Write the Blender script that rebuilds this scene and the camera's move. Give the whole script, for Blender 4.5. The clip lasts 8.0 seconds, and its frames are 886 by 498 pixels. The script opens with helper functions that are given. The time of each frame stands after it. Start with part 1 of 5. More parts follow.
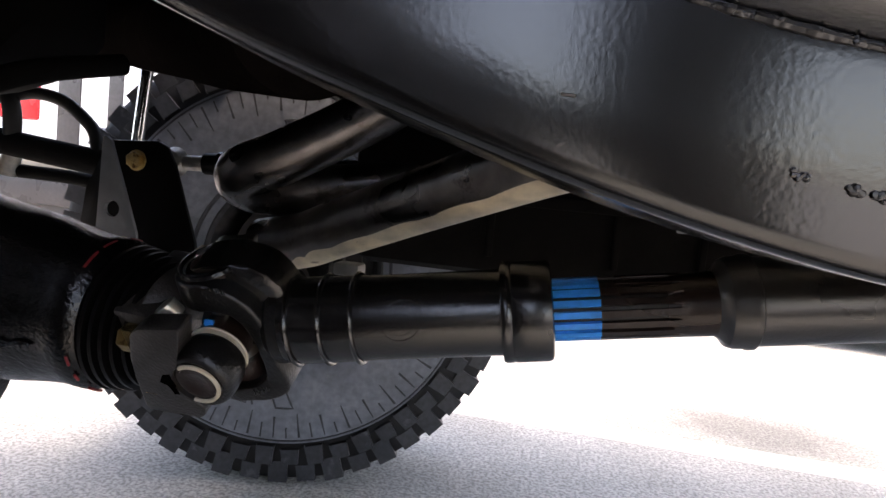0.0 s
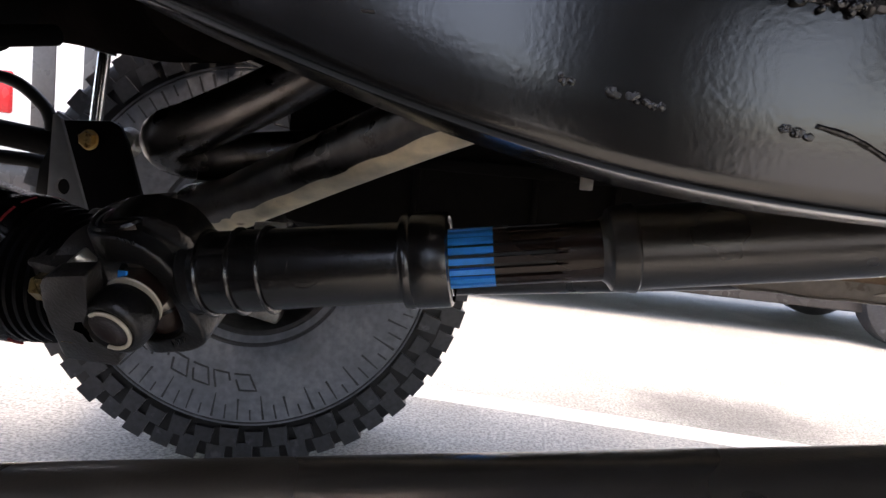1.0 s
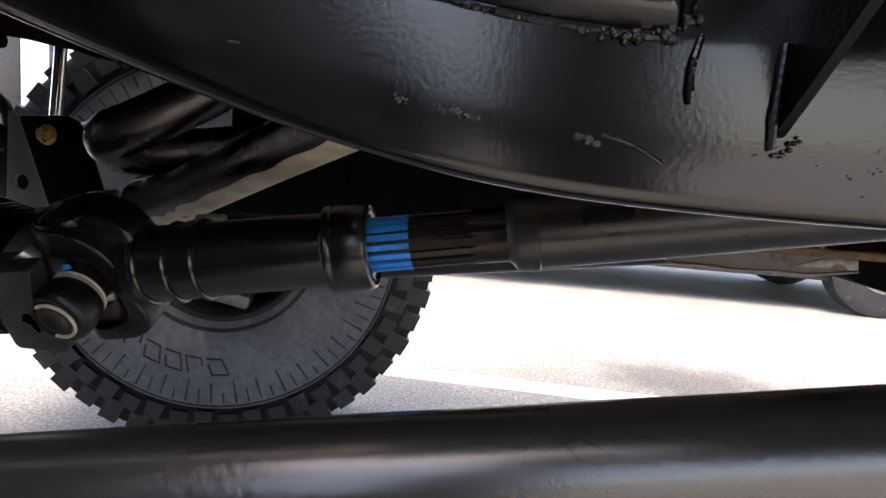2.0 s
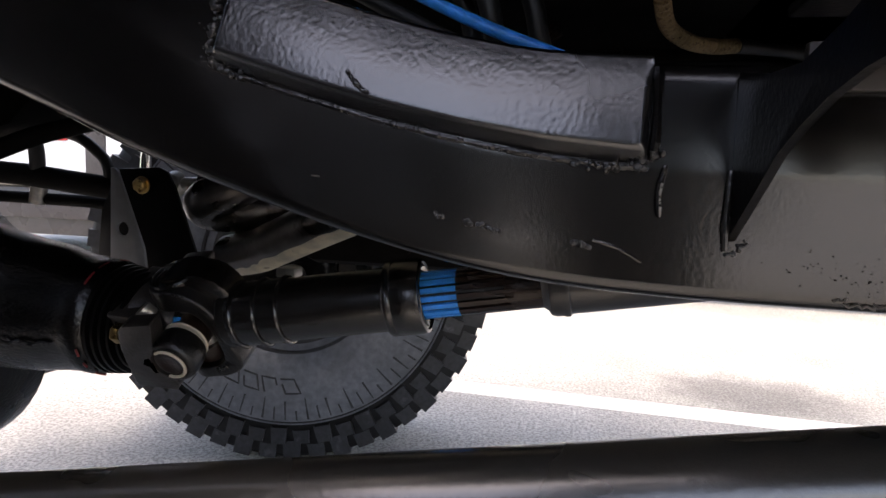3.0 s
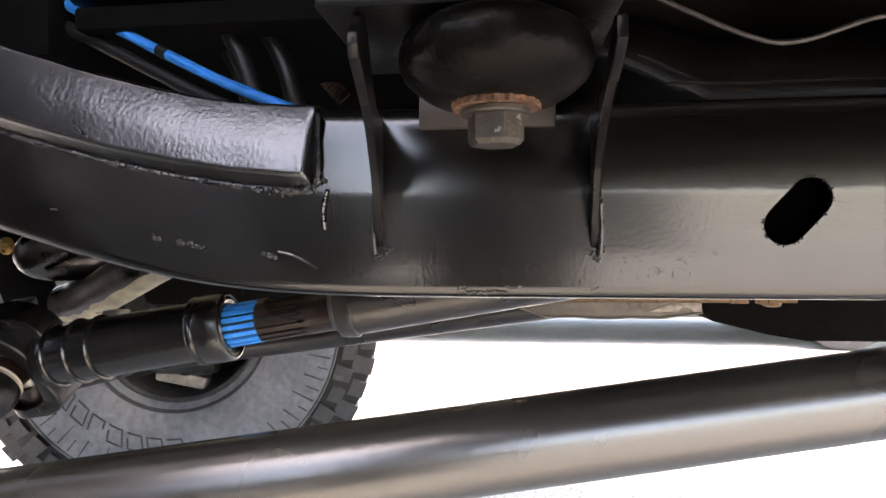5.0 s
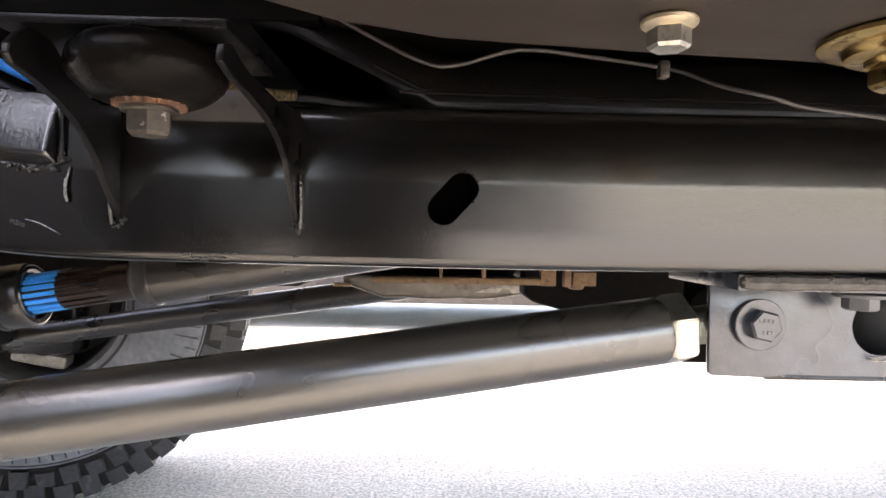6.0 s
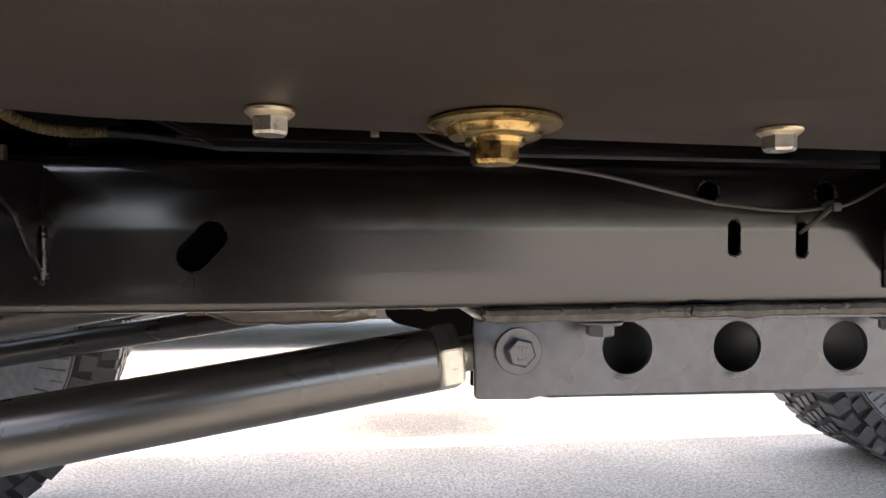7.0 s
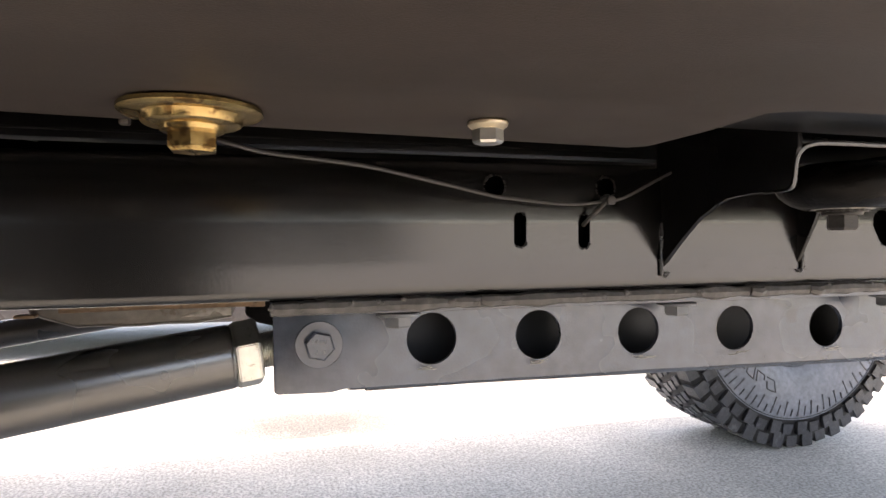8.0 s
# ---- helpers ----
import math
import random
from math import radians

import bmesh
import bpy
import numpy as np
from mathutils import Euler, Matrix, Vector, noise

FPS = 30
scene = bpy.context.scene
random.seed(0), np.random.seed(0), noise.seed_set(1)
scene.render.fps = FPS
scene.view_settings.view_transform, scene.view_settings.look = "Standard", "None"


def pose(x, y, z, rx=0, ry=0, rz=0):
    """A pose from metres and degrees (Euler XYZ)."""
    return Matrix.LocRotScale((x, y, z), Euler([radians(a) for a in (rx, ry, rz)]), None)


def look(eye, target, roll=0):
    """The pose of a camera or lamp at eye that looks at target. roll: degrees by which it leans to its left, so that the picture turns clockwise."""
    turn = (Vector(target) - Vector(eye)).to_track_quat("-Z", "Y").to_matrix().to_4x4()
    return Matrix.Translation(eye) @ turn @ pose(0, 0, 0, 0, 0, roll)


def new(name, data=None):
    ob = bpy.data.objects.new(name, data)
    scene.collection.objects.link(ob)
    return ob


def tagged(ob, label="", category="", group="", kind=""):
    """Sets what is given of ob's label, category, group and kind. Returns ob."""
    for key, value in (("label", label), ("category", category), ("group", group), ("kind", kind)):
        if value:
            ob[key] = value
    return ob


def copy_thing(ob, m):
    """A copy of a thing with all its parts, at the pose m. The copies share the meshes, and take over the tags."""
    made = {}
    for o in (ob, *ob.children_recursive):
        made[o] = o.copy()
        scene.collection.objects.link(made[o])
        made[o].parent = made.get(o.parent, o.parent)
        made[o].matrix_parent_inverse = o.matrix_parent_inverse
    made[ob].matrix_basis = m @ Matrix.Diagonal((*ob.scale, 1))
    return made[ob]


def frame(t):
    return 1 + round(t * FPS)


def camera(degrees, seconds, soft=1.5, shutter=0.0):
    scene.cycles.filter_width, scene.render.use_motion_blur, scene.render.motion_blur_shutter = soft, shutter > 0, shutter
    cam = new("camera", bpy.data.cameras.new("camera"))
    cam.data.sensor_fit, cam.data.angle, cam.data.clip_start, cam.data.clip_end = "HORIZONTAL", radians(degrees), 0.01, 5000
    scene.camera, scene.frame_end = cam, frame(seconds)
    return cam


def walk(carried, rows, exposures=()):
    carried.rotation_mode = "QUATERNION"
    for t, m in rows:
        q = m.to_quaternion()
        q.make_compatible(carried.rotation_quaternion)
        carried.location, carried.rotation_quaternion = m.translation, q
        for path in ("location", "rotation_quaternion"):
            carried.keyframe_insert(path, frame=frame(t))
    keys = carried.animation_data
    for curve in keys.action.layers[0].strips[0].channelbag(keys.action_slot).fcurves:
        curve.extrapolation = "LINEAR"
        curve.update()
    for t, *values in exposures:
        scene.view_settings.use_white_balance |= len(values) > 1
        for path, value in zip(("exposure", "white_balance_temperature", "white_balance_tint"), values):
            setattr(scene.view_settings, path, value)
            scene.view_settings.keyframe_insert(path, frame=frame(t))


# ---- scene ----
cam = camera(72.4, 8.0)
PATH = [
    (0, (0.175, -0.011, 0.701), (-0.155, 1.955, 0.532), 5.8),
    (0.5, (0.2, 0.0, 0.686), (-0.108, 1.97, 0.54), 6.0),
    (1, (0.239, -0.023, 0.677), (-0.046, 1.948, 0.501), 5.6),
    (1.5, (0.273, -0.046, 0.676), (0.029, 1.927, 0.452), 5.8),
    (1.7, (0.281, -0.05, 0.679), (0.053, 1.922, 0.439), 5.4),
    (2.8, (0.309, -0.096, 0.728), (-0.01, 1.866, 0.504), -0.4),
    (3, (0.312, -0.121, 0.734), (-0.11, 1.822, 0.517), 1.9),
    (3.5, (0.352, -0.154, 0.728), (0.017, 1.814, 0.613), -0.7),
    (4, (0.395, -0.155, 0.722), (0.095, 1.821, 0.666), -1.1),
    (4.2, (0.409, -0.157, 0.719), (0.123, 1.822, 0.67), -2.0),
    (5.3, (0.485, -0.184, 0.708), (0.302, 1.807, 0.69), 0.7),
    (5.5, (0.51, -0.204, 0.7), (0.368, 1.79, 0.676), 0.9),
    (6, (0.597, -0.241, 0.706), (0.641, 1.758, 0.654), 1.3),
    (6.5, (0.667, -0.276, 0.714), (0.842, 1.716, 0.705), 2.4),
    (7, (0.725, -0.278, 0.731), (0.999, 1.703, 0.719), 0.1),
    (7.5, (0.777, -0.289, 0.724), (1.21, 1.663, 0.697), 0.3),
    (8, (0.823, -0.3, 0.726), (1.371, 1.623, 0.709), -0.3),
]
EXPOSURES = [(0.0, 2.65, 7700, 16), (0.5, 2.8, 7700, 16), (1.0, 2.25, 7700, 16), (3.0, 2.15, 7700, 16), (4.0, 2.6, 7800, 16), (5.4, 3.9, 8400, 15), (6.0, 3.65, 8400, 15), (6.5, 2.95, 8400, 15), (7.0, 2.72, 8400, 15), (7.5, 3.0, 8400, 15), (8.0, 2.9, 8400, 15)]
walk(cam, [(t, look(eye, target, roll)) for t, eye, target, roll in PATH], EXPOSURES)

# ---- world, sun, exposure ----
SUN_EL, SUN_AZ = 77.0, 180.0
world = bpy.data.worlds.new("sky_world")
scene.world = world
world.use_nodes = True
wn = world.node_tree
sky = wn.nodes.new("ShaderNodeTexSky")
sky.sky_type = 'NISHITA'
sky.sun_disc = False
sky.air_density, sky.dust_density, sky.ozone_density = 0.8, 2.4, 0.5
sky.sun_elevation = radians(SUN_EL)
sky.sun_rotation = radians(SUN_AZ)
wn.nodes["Background"].inputs[1].default_value = 0.15
wn.links.new(sky.outputs[0], wn.nodes["Background"].inputs[0])
sun = new("sun", bpy.data.lights.new("sun", 'SUN'))
sun.data.energy, sun.data.angle, sun.data.color = 0.5, radians(16.0), (1.0, 0.96, 0.91)
sun_from = Vector((math.sin(radians(SUN_AZ)) * math.cos(radians(SUN_EL)), math.cos(radians(SUN_AZ)) * math.cos(radians(SUN_EL)), math.sin(radians(SUN_EL))))
sun.matrix_world = look(sun_from * 30, (0, 0, 0))


# ---- materials ----
def material(name, base, rough=0.5, metal=0.0, spots=None, scale=30.0, amount=0.25, bump=0.0, bump_scale=400.0,
             coat=0.0, rough_var=0.1, big_scale=4.0, spec=0.5):
    """Base colour with mottling at two scales, optional second colour in spots, roughness wear and fine relief."""
    m = bpy.data.materials.new(name)
    m.use_nodes = True
    n, l = m.node_tree.nodes, m.node_tree.links
    b = n["Principled BSDF"]
    geo = n.new("ShaderNodeTexCoord")
    n1 = n.new("ShaderNodeTexNoise")
    n1.inputs["Scale"].default_value = scale
    n1.inputs["Detail"].default_value = 6
    n2 = n.new("ShaderNodeTexNoise")
    n2.inputs["Scale"].default_value = big_scale
    n2.inputs["Detail"].default_value = 3
    for q in (n1, n2):
        l.new(geo.outputs["Object"], q.inputs["Vector"])
    mul = n.new("ShaderNodeMath")
    mul.operation = 'MULTIPLY'
    l.new(n1.outputs["Fac"], mul.inputs[0])
    l.new(n2.outputs["Fac"], mul.inputs[1])
    ramp = n.new("ShaderNodeMapRange")
    ramp.inputs[1].default_value, ramp.inputs[2].default_value = 0.12, 0.42
    ramp.inputs[3].default_value, ramp.inputs[4].default_value = 1.0 - amount, 1.0 + amount
    l.new(mul.outputs[0], ramp.inputs[0])
    sc = n.new("ShaderNodeVectorMath")
    sc.operation = 'SCALE'
    sc.inputs[0].default_value = base[:3]
    l.new(ramp.outputs[0], sc.inputs["Scale"])
    out = sc.outputs[0]
    if spots:
        colour, threshold, sscale = spots
        n3 = n.new("ShaderNodeTexNoise")
        n3.inputs["Scale"].default_value = sscale
        n3.inputs["Detail"].default_value = 8
        n3.inputs["Roughness"].default_value = 0.65
        l.new(geo.outputs["Object"], n3.inputs["Vector"])
        r3 = n.new("ShaderNodeMapRange")
        r3.inputs[1].default_value, r3.inputs[2].default_value = threshold, threshold + 0.06
        l.new(n3.outputs["Fac"], r3.inputs[0])
        mix = n.new("ShaderNodeMix")
        mix.data_type = 'RGBA'
        l.new(r3.outputs[0], mix.inputs["Factor"])
        l.new(out, mix.inputs[6])
        mix.inputs[7].default_value = (*colour, 1)
        out = mix.outputs[2]
    l.new(out, b.inputs["Base Color"])
    rr = n.new("ShaderNodeMapRange")
    rr.inputs[1].default_value, rr.inputs[2].default_value = 0.3, 0.7
    rr.inputs[3].default_value, rr.inputs[4].default_value = max(0.02, rough - rough_var), min(1.0, rough + rough_var)
    l.new(n2.outputs["Fac"], rr.inputs[0])
    l.new(rr.outputs[0], b.inputs["Roughness"])
    b.inputs["Metallic"].default_value = metal
    b.inputs["Coat Weight"].default_value = coat
    b.inputs["Coat Roughness"].default_value = 0.22
    b.inputs["Specular IOR Level"].default_value = spec
    if bump:
        nb = n.new("ShaderNodeTexNoise")
        nb.inputs["Scale"].default_value = bump_scale
        nb.inputs["Detail"].default_value = 3
        l.new(geo.outputs["Object"], nb.inputs["Vector"])
        bp = n.new("ShaderNodeBump")
        bp.inputs["Strength"].default_value = bump
        bp.inputs["Distance"].default_value = 0.001
        l.new(nb.outputs["Fac"], bp.inputs["Height"])
        l.new(bp.outputs[0], b.inputs["Normal"])
    return m


M = {}
M["rail"] = material("black_chassis_paint", (0.0040, 0.0035, 0.0033), 0.19, 0, ((0.02, 0.017, 0.015), 0.75, 110), 60, 0.3, 0.06, 420, 0.0, 0.03, 7, spec=0.94)
M["rail_rough"] = material("orange_peel_black_paint", (0.0054, 0.0054, 0.0062), 0.25, 0, None, 60, 0.3, 0.10, 900, 1.0, 0.05, 7, spec=1)
M["weld_black"] = material("black_painted_weld", (0.0047, 0.0041, 0.0041), 0.28, 0, ((0.02, 0.017, 0.015), 0.74, 160), 120, 0.4, 0.5, 420, 0.0, 0.08, 30, spec=0.78)
M["forge_black"] = material("rough_forged_black", (0.0041, 0.0036, 0.0035), 0.38, 0, ((0.012, 0.010, 0.009), 0.68, 120), 90, 0.35, 0.6, 380, spec=0.52)
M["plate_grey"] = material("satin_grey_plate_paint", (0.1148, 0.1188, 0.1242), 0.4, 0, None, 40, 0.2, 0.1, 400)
M["web_dark"] = material("dark_steel_with_shade", (0.0243, 0.0243, 0.0284), 0.5, 0, None, 40, 0.2)
M["car_paint"] = material("dark_grey_car_paint", (0.022, 0.022, 0.025), 0.4, 0, None, 20, 0.1)
M["line_paint"] = material("worn_white_line_paint", (0.85, 0.84, 0.80), 0.6, 0, ((0.55, 0.53, 0.5), 0.62, 60), 90, 0.1, 0.4, 300)
M["gusset"] = material("worn_black_gusset_paint", (0.0041, 0.0038, 0.0041), 0.3, 0, ((0.02, 0.018, 0.017), 0.72, 140), 60, 0.3, 0.2, 400, 0.0, 0.06, 9, spec=0.25)
# near-black without gloss: the shade of hollows put into colour
M["cavity"] = material("painted_cavity_shade", (0.0012, 0.001, 0.001), 0.9, 0, None, 40, 0.2, spec=0.0)
M["plate_brown"] = material("brown_grey_steel", (0.054, 0.0473, 0.0419), 0.5, 0, ((0.025, 0.022, 0.02), 0.6, 60), 50, 0.25, 0.1, 400)
M["conduit_dark"] = material("dark_brown_conduit", (0.0607, 0.0351, 0.0216), 0.5, 0, None, 200, 0.3)
M["bumper_grey"] = material("dusty_bumper_plastic", (0.17, 0.155, 0.125), 0.6, 0, None, 20, 0.2)
M["wall_dark"] = material("dark_unseen_pier", (0.020, 0.018, 0.018), 0.7, 0, None, 12, 0.3, 0.3, 60)
M["weld"] = material("painted_weld", (0.0743, 0.0675, 0.0621), 0.5, 0, ((0.06, 0.05, 0.04), 0.72, 200), 120, 0.4, 0.3, 500, 0.0, 0.1, 30)
M["arm"] = material("satin_black_powder_coat", (0.0216, 0.0196, 0.0169), 0.27, 0, ((0.05, 0.045, 0.04), 0.75, 140), 40, 0.25, 0.12, 700, 1.0, 0.04, 6, spec=1)
M["bracket"] = material("grey_black_steel_paint", (0.048, 0.058, 0.078), 0.27, 0, ((0.032, 0.035, 0.042), 0.60, 14), 50, 0.4, 0.2, 420, 0.0, 0.08, 9, spec=1.0)
M["shaft"] = material("gloss_black_shaft_paint", (0.0070, 0.0060, 0.0055), 0.22, 0, ((0.02, 0.018, 0.016), 0.735, 160), 70, 0.3, 0.2, 400, 0.0, 0.06, 12, spec=0.85)
M["tube"] = material("dusty_black_tube_paint", (0.0189, 0.0162, 0.0142), 0.33, 0, ((0.04, 0.035, 0.03), 0.72, 120), 70, 0.3, 0.2, 400, 0.15, 0.08, 12, spec=0.78)
M["black"] = material("plain_black_paint", (0.0027, 0.0024, 0.0024), 0.34, 0, None, 50, 0.3, 0.15, 400, spec=0.1)
M["cast"] = material("cast_iron_black", (0.0027, 0.0024, 0.0024), 0.22, 0, ((0.010, 0.006, 0.005), 0.70, 60), 80, 0.4, 0.8, 300, 0.0, 0.1, 14, spec=0.47)
M["yoke"] = material("forged_grey_black", (0.027, 0.023, 0.0203), 0.40, 0.1, ((0.04, 0.033, 0.027), 0.68, 120), 90, 0.35, 0.5, 500)
M["red"] = material("red_sealer", (0.162, 0.0081, 0.0108), 0.4, 0, None, 60, 0.3)
M["blue"] = material("blue_marking_paint", (0.0081, 0.27, 0.8), 0.38, 0, ((0.004, 0.03, 0.14), 0.72, 260), 90, 0.3, 0.2, 500)
M["spline"] = material("brown_greased_spline", (0.0243, 0.0135, 0.0101), 0.34, 0.2, ((0.005, 0.004, 0.0035), 0.62, 120), 120, 0.4, 0.3, 400)
M["zinc"] = material("bright_zinc", (0.54, 0.528, 0.48), 0.34, 1.0, ((0.34, 0.32, 0.27), 0.60, 110), 60, 0.2, 0.2, 300)
M["zinc_dull"] = material("dull_zinc", (0.552, 0.516, 0.456), 0.36, 0.9, None, 80, 0.3, 0.3, 400)
M["gold"] = material("yellow_zinc", (0.52, 0.36, 0.15), 0.30, 0.95, ((0.16, 0.085, 0.03), 0.54, 90), 70, 0.35, 0.2, 300)
M["gold_pale"] = material("pale_yellow_zinc", (0.624, 0.528, 0.372), 0.34, 0.9, ((0.5, 0.33, 0.1), 0.65, 80), 70, 0.2, 0.2, 300)
M["rust"] = material("rusty_washer", (0.135, 0.0702, 0.0432), 0.7, 0.2, ((0.26, 0.12, 0.06), 0.56, 260), 200, 0.5, 0.8, 500)
M["bolt_dirty"] = material("dirty_bolt_steel", (0.081, 0.0702, 0.0607), 0.5, 0.5, ((0.30, 0.28, 0.26), 0.62, 220), 150, 0.5, 0.6, 400)
M["sidewall"] = material("dusty_tyre_sidewall", (0.205, 0.217, 0.248), 0.55, 0, ((0.225, 0.235, 0.258), 0.58, 9), 60, 0.3, 0.3, 700, 0, 0.1, 7)
# groove colour carries the shade between tread blocks and between splines
M["groove"] = material("near_black_groove_shade", (0.006, 0.006, 0.007), 0.55, 0, None, 60, 0.2)
M["rubber"] = material("tyre_rubber", (0.046, 0.048, 0.054), 0.42, 0, ((0.09, 0.094, 0.104), 0.60, 14), 90, 0.3, 0.3, 900, 0, 0.12, 9)
M["hose"] = material("hose_rubber", (0.0068, 0.0068, 0.0068), 0.45, 0, None, 90, 0.3)
M["mount_rubber"] = material("mount_cup_black", (0.0040, 0.0034, 0.0030), 0.30, 0, ((0.014, 0.012, 0.010), 0.66, 60), 70, 0.35, 0.4, 300, 0.0, 0.1, 20, spec=0.08)
M["exhaust"] = material("tan_exhaust_underside", (0.62, 0.53, 0.37), 0.45, 0.0, ((0.17, 0.13, 0.09), 0.62, 50), 60, 0.3, 0.15, 250, 0, 0.07, 18)
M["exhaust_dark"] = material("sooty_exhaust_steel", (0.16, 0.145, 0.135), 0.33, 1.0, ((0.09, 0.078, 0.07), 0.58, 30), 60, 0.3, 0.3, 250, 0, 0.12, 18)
M["panel"] = material("brown_grey_underbody_coating", (0.0275, 0.0190, 0.0145), 0.6, 0, ((0.009, 0.007, 0.006), 0.75, 35), 120, 0.14, 0.2, 900, 0, 0.1, 5, spec=0.45)
M["floor"] = material("dark_underbody_coating", (0.0115, 0.0089, 0.0076), 0.38, 0, ((0.014, 0.011, 0.009), 0.62, 12), 80, 0.4, 0.4, 300, spec=0.65)
M["alloy"] = material("cast_aluminium_pan", (0.3, 0.282, 0.252), 0.45, 0.6, ((0.2, 0.16, 0.1), 0.62, 40), 90, 0.3, 0.5, 300)
M["alloy_dull"] = material("dull_cast_alloy", (0.192, 0.174, 0.15), 0.6, 0.3, ((0.12, 0.10, 0.075), 0.62, 40), 70, 0.25, 0.4, 300)
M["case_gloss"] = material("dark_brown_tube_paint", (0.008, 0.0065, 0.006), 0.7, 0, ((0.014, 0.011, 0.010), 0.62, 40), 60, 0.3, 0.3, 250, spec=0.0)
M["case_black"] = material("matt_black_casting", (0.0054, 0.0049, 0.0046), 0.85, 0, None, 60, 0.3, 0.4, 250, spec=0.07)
M["tan"] = material("tan_brown_skid", (0.189, 0.1148, 0.0607), 0.6, 0.1, ((0.12, 0.07, 0.04), 0.58, 60), 90, 0.3, 0.4, 300)
M["wire"] = material("grey_wire", (0.040, 0.036, 0.035), 0.45, 0, None, 200, 0.2)
M["braid"] = material("braided_tan_sleeve", (0.38, 0.27, 0.14), 0.6, 0.2, ((0.1, 0.06, 0.03), 0.58, 260), 300, 0.4, 0.8, 800)
M["rim"] = material("dark_wheel_paint", (0.0675, 0.0675, 0.0702), 0.4, 0.3, None, 60, 0.3, 0.2, 300)
M["chrome"] = material("shock_rod_steel", (0.72, 0.72, 0.696), 0.2, 1.0, None, 60, 0.1)
M["white"] = material("white_vehicle_paint", (0.8, 0.8, 0.79), 0.3, 0, None, 20, 0.04, 0, 100, 0.4)
M["lamp_red"] = material("red_lamp_lens", (0.62, 0.02, 0.025), 0.2, 0, None, 40, 0.2)
M["glass_dark"] = material("dark_trim", (0.05, 0.045, 0.045), 0.3, 0, None, 40, 0.2)
M["cream"] = material("cream_seal_ring", (0.567, 0.4995, 0.378), 0.5, 0, None, 80, 0.15)


def ground_material():
    """Pale worn asphalt: fine aggregate, soft patches, one dark oil stain."""
    m = material("pale_worn_asphalt", (0.44, 0.434, 0.400), 0.85, 0, None, 45, 0.22, 0.6, 160, 0, 0.05, 3.0)
    n, l = m.node_tree.nodes, m.node_tree.links
    b = n["Principled BSDF"]
    src = b.inputs["Base Color"].links[0].from_socket
    tc = n.new("ShaderNodeTexCoord")
    sp = n.new("ShaderNodeTexNoise")
    sp.inputs["Scale"].default_value, sp.inputs["Detail"].default_value = 115, 3
    sp.inputs["Roughness"].default_value = 0.6
    l.new(tc.outputs["Object"], sp.inputs["Vector"])
    mr = n.new("ShaderNodeMapRange")
    mr.inputs[1].default_value, mr.inputs[2].default_value = 0.40, 0.58
    mr.inputs[3].default_value, mr.inputs[4].default_value = 0.68, 1.26
    l.new(sp.outputs["Fac"], mr.inputs[0])
    mp = n.new("ShaderNodeMapping")
    mp.inputs["Location"].default_value = (-0.97 / 0.37, -2.21 / 0.25, 0)
    mp.inputs["Scale"].default_value = (1 / 0.37, 1 / 0.25, 0)
    l.new(tc.outputs["Object"], mp.inputs["Vector"])
    ln = n.new("ShaderNodeVectorMath")
    ln.operation = 'LENGTH'
    l.new(mp.outputs[0], ln.inputs[0])
    ns = n.new("ShaderNodeTexNoise")
    ns.inputs["Scale"].default_value, ns.inputs["Detail"].default_value = 7, 5
    l.new(tc.outputs["Object"], ns.inputs["Vector"])
    ad = n.new("ShaderNodeMath")
    ad.operation = 'ADD'
    l.new(ln.outputs["Value"], ad.inputs[0])
    l.new(ns.outputs["Fac"], ad.inputs[1])
    st = n.new("ShaderNodeMapRange")
    st.inputs[1].default_value, st.inputs[2].default_value = 0.95, 1.75
    st.inputs[3].default_value, st.inputs[4].default_value = 0.68, 0.0
    l.new(ad.outputs[0], st.inputs[0])
    oil = n.new("ShaderNodeMix")
    oil.data_type = 'RGBA'
    l.new(st.outputs[0], oil.inputs["Factor"])
    l.new(src, oil.inputs[6])
    oil.inputs[7].default_value = (0.10, 0.10, 0.10, 1)
    sc = n.new("ShaderNodeVectorMath")
    sc.operation = 'SCALE'
    l.new(oil.outputs[2], sc.inputs[0])
    l.new(mr.outputs[0], sc.inputs["Scale"])
    l.new(sc.outputs[0], b.inputs["Base Color"])
    return m


M["ground"] = ground_material()


# ---- mesh helpers ----
def part(name, bm, mat, parent=None, label="", smooth=True, angle=40):
    """Links a bmesh as one mesh object, under a thing or part if given."""
    bmesh.ops.recalc_face_normals(bm, faces=bm.faces)
    me = bpy.data.meshes.new(name)
    bm.to_mesh(me)
    bm.free()
    me.materials.append(M[mat] if isinstance(mat, str) else mat)
    if smooth:
        me.shade_smooth()
        me.set_sharp_from_angle(angle=radians(angle))
    ob = new(name, me)
    if parent:
        ob.parent = parent
    if label:
        ob["label"] = label
    return ob


def thing(name, label, category, group="", kind=""):
    """An Empty which parents a thing's parts, given in world places; it is set at the thing's base at the end."""
    e = new(name)
    e.empty_display_size = 0.05
    return tagged(e, label, category, group, kind)


def frames_along(pts):
    """Tangent, side and up at each point of a polyline, turned as little as possible."""
    pts = [Vector(p) for p in pts]
    tang = []
    for i in range(len(pts)):
        tang.append((pts[min(i + 1, len(pts) - 1)] - pts[max(i - 1, 0)]).normalized())
    up = Vector((0, 0, 1)) if abs(tang[0].z) < 0.9 else Vector((0, 1, 0))
    out = []
    for t in tang:
        side = t.cross(up).normalized()
        up = side.cross(t).normalized()
        out.append((t, side, up))
    return pts, out


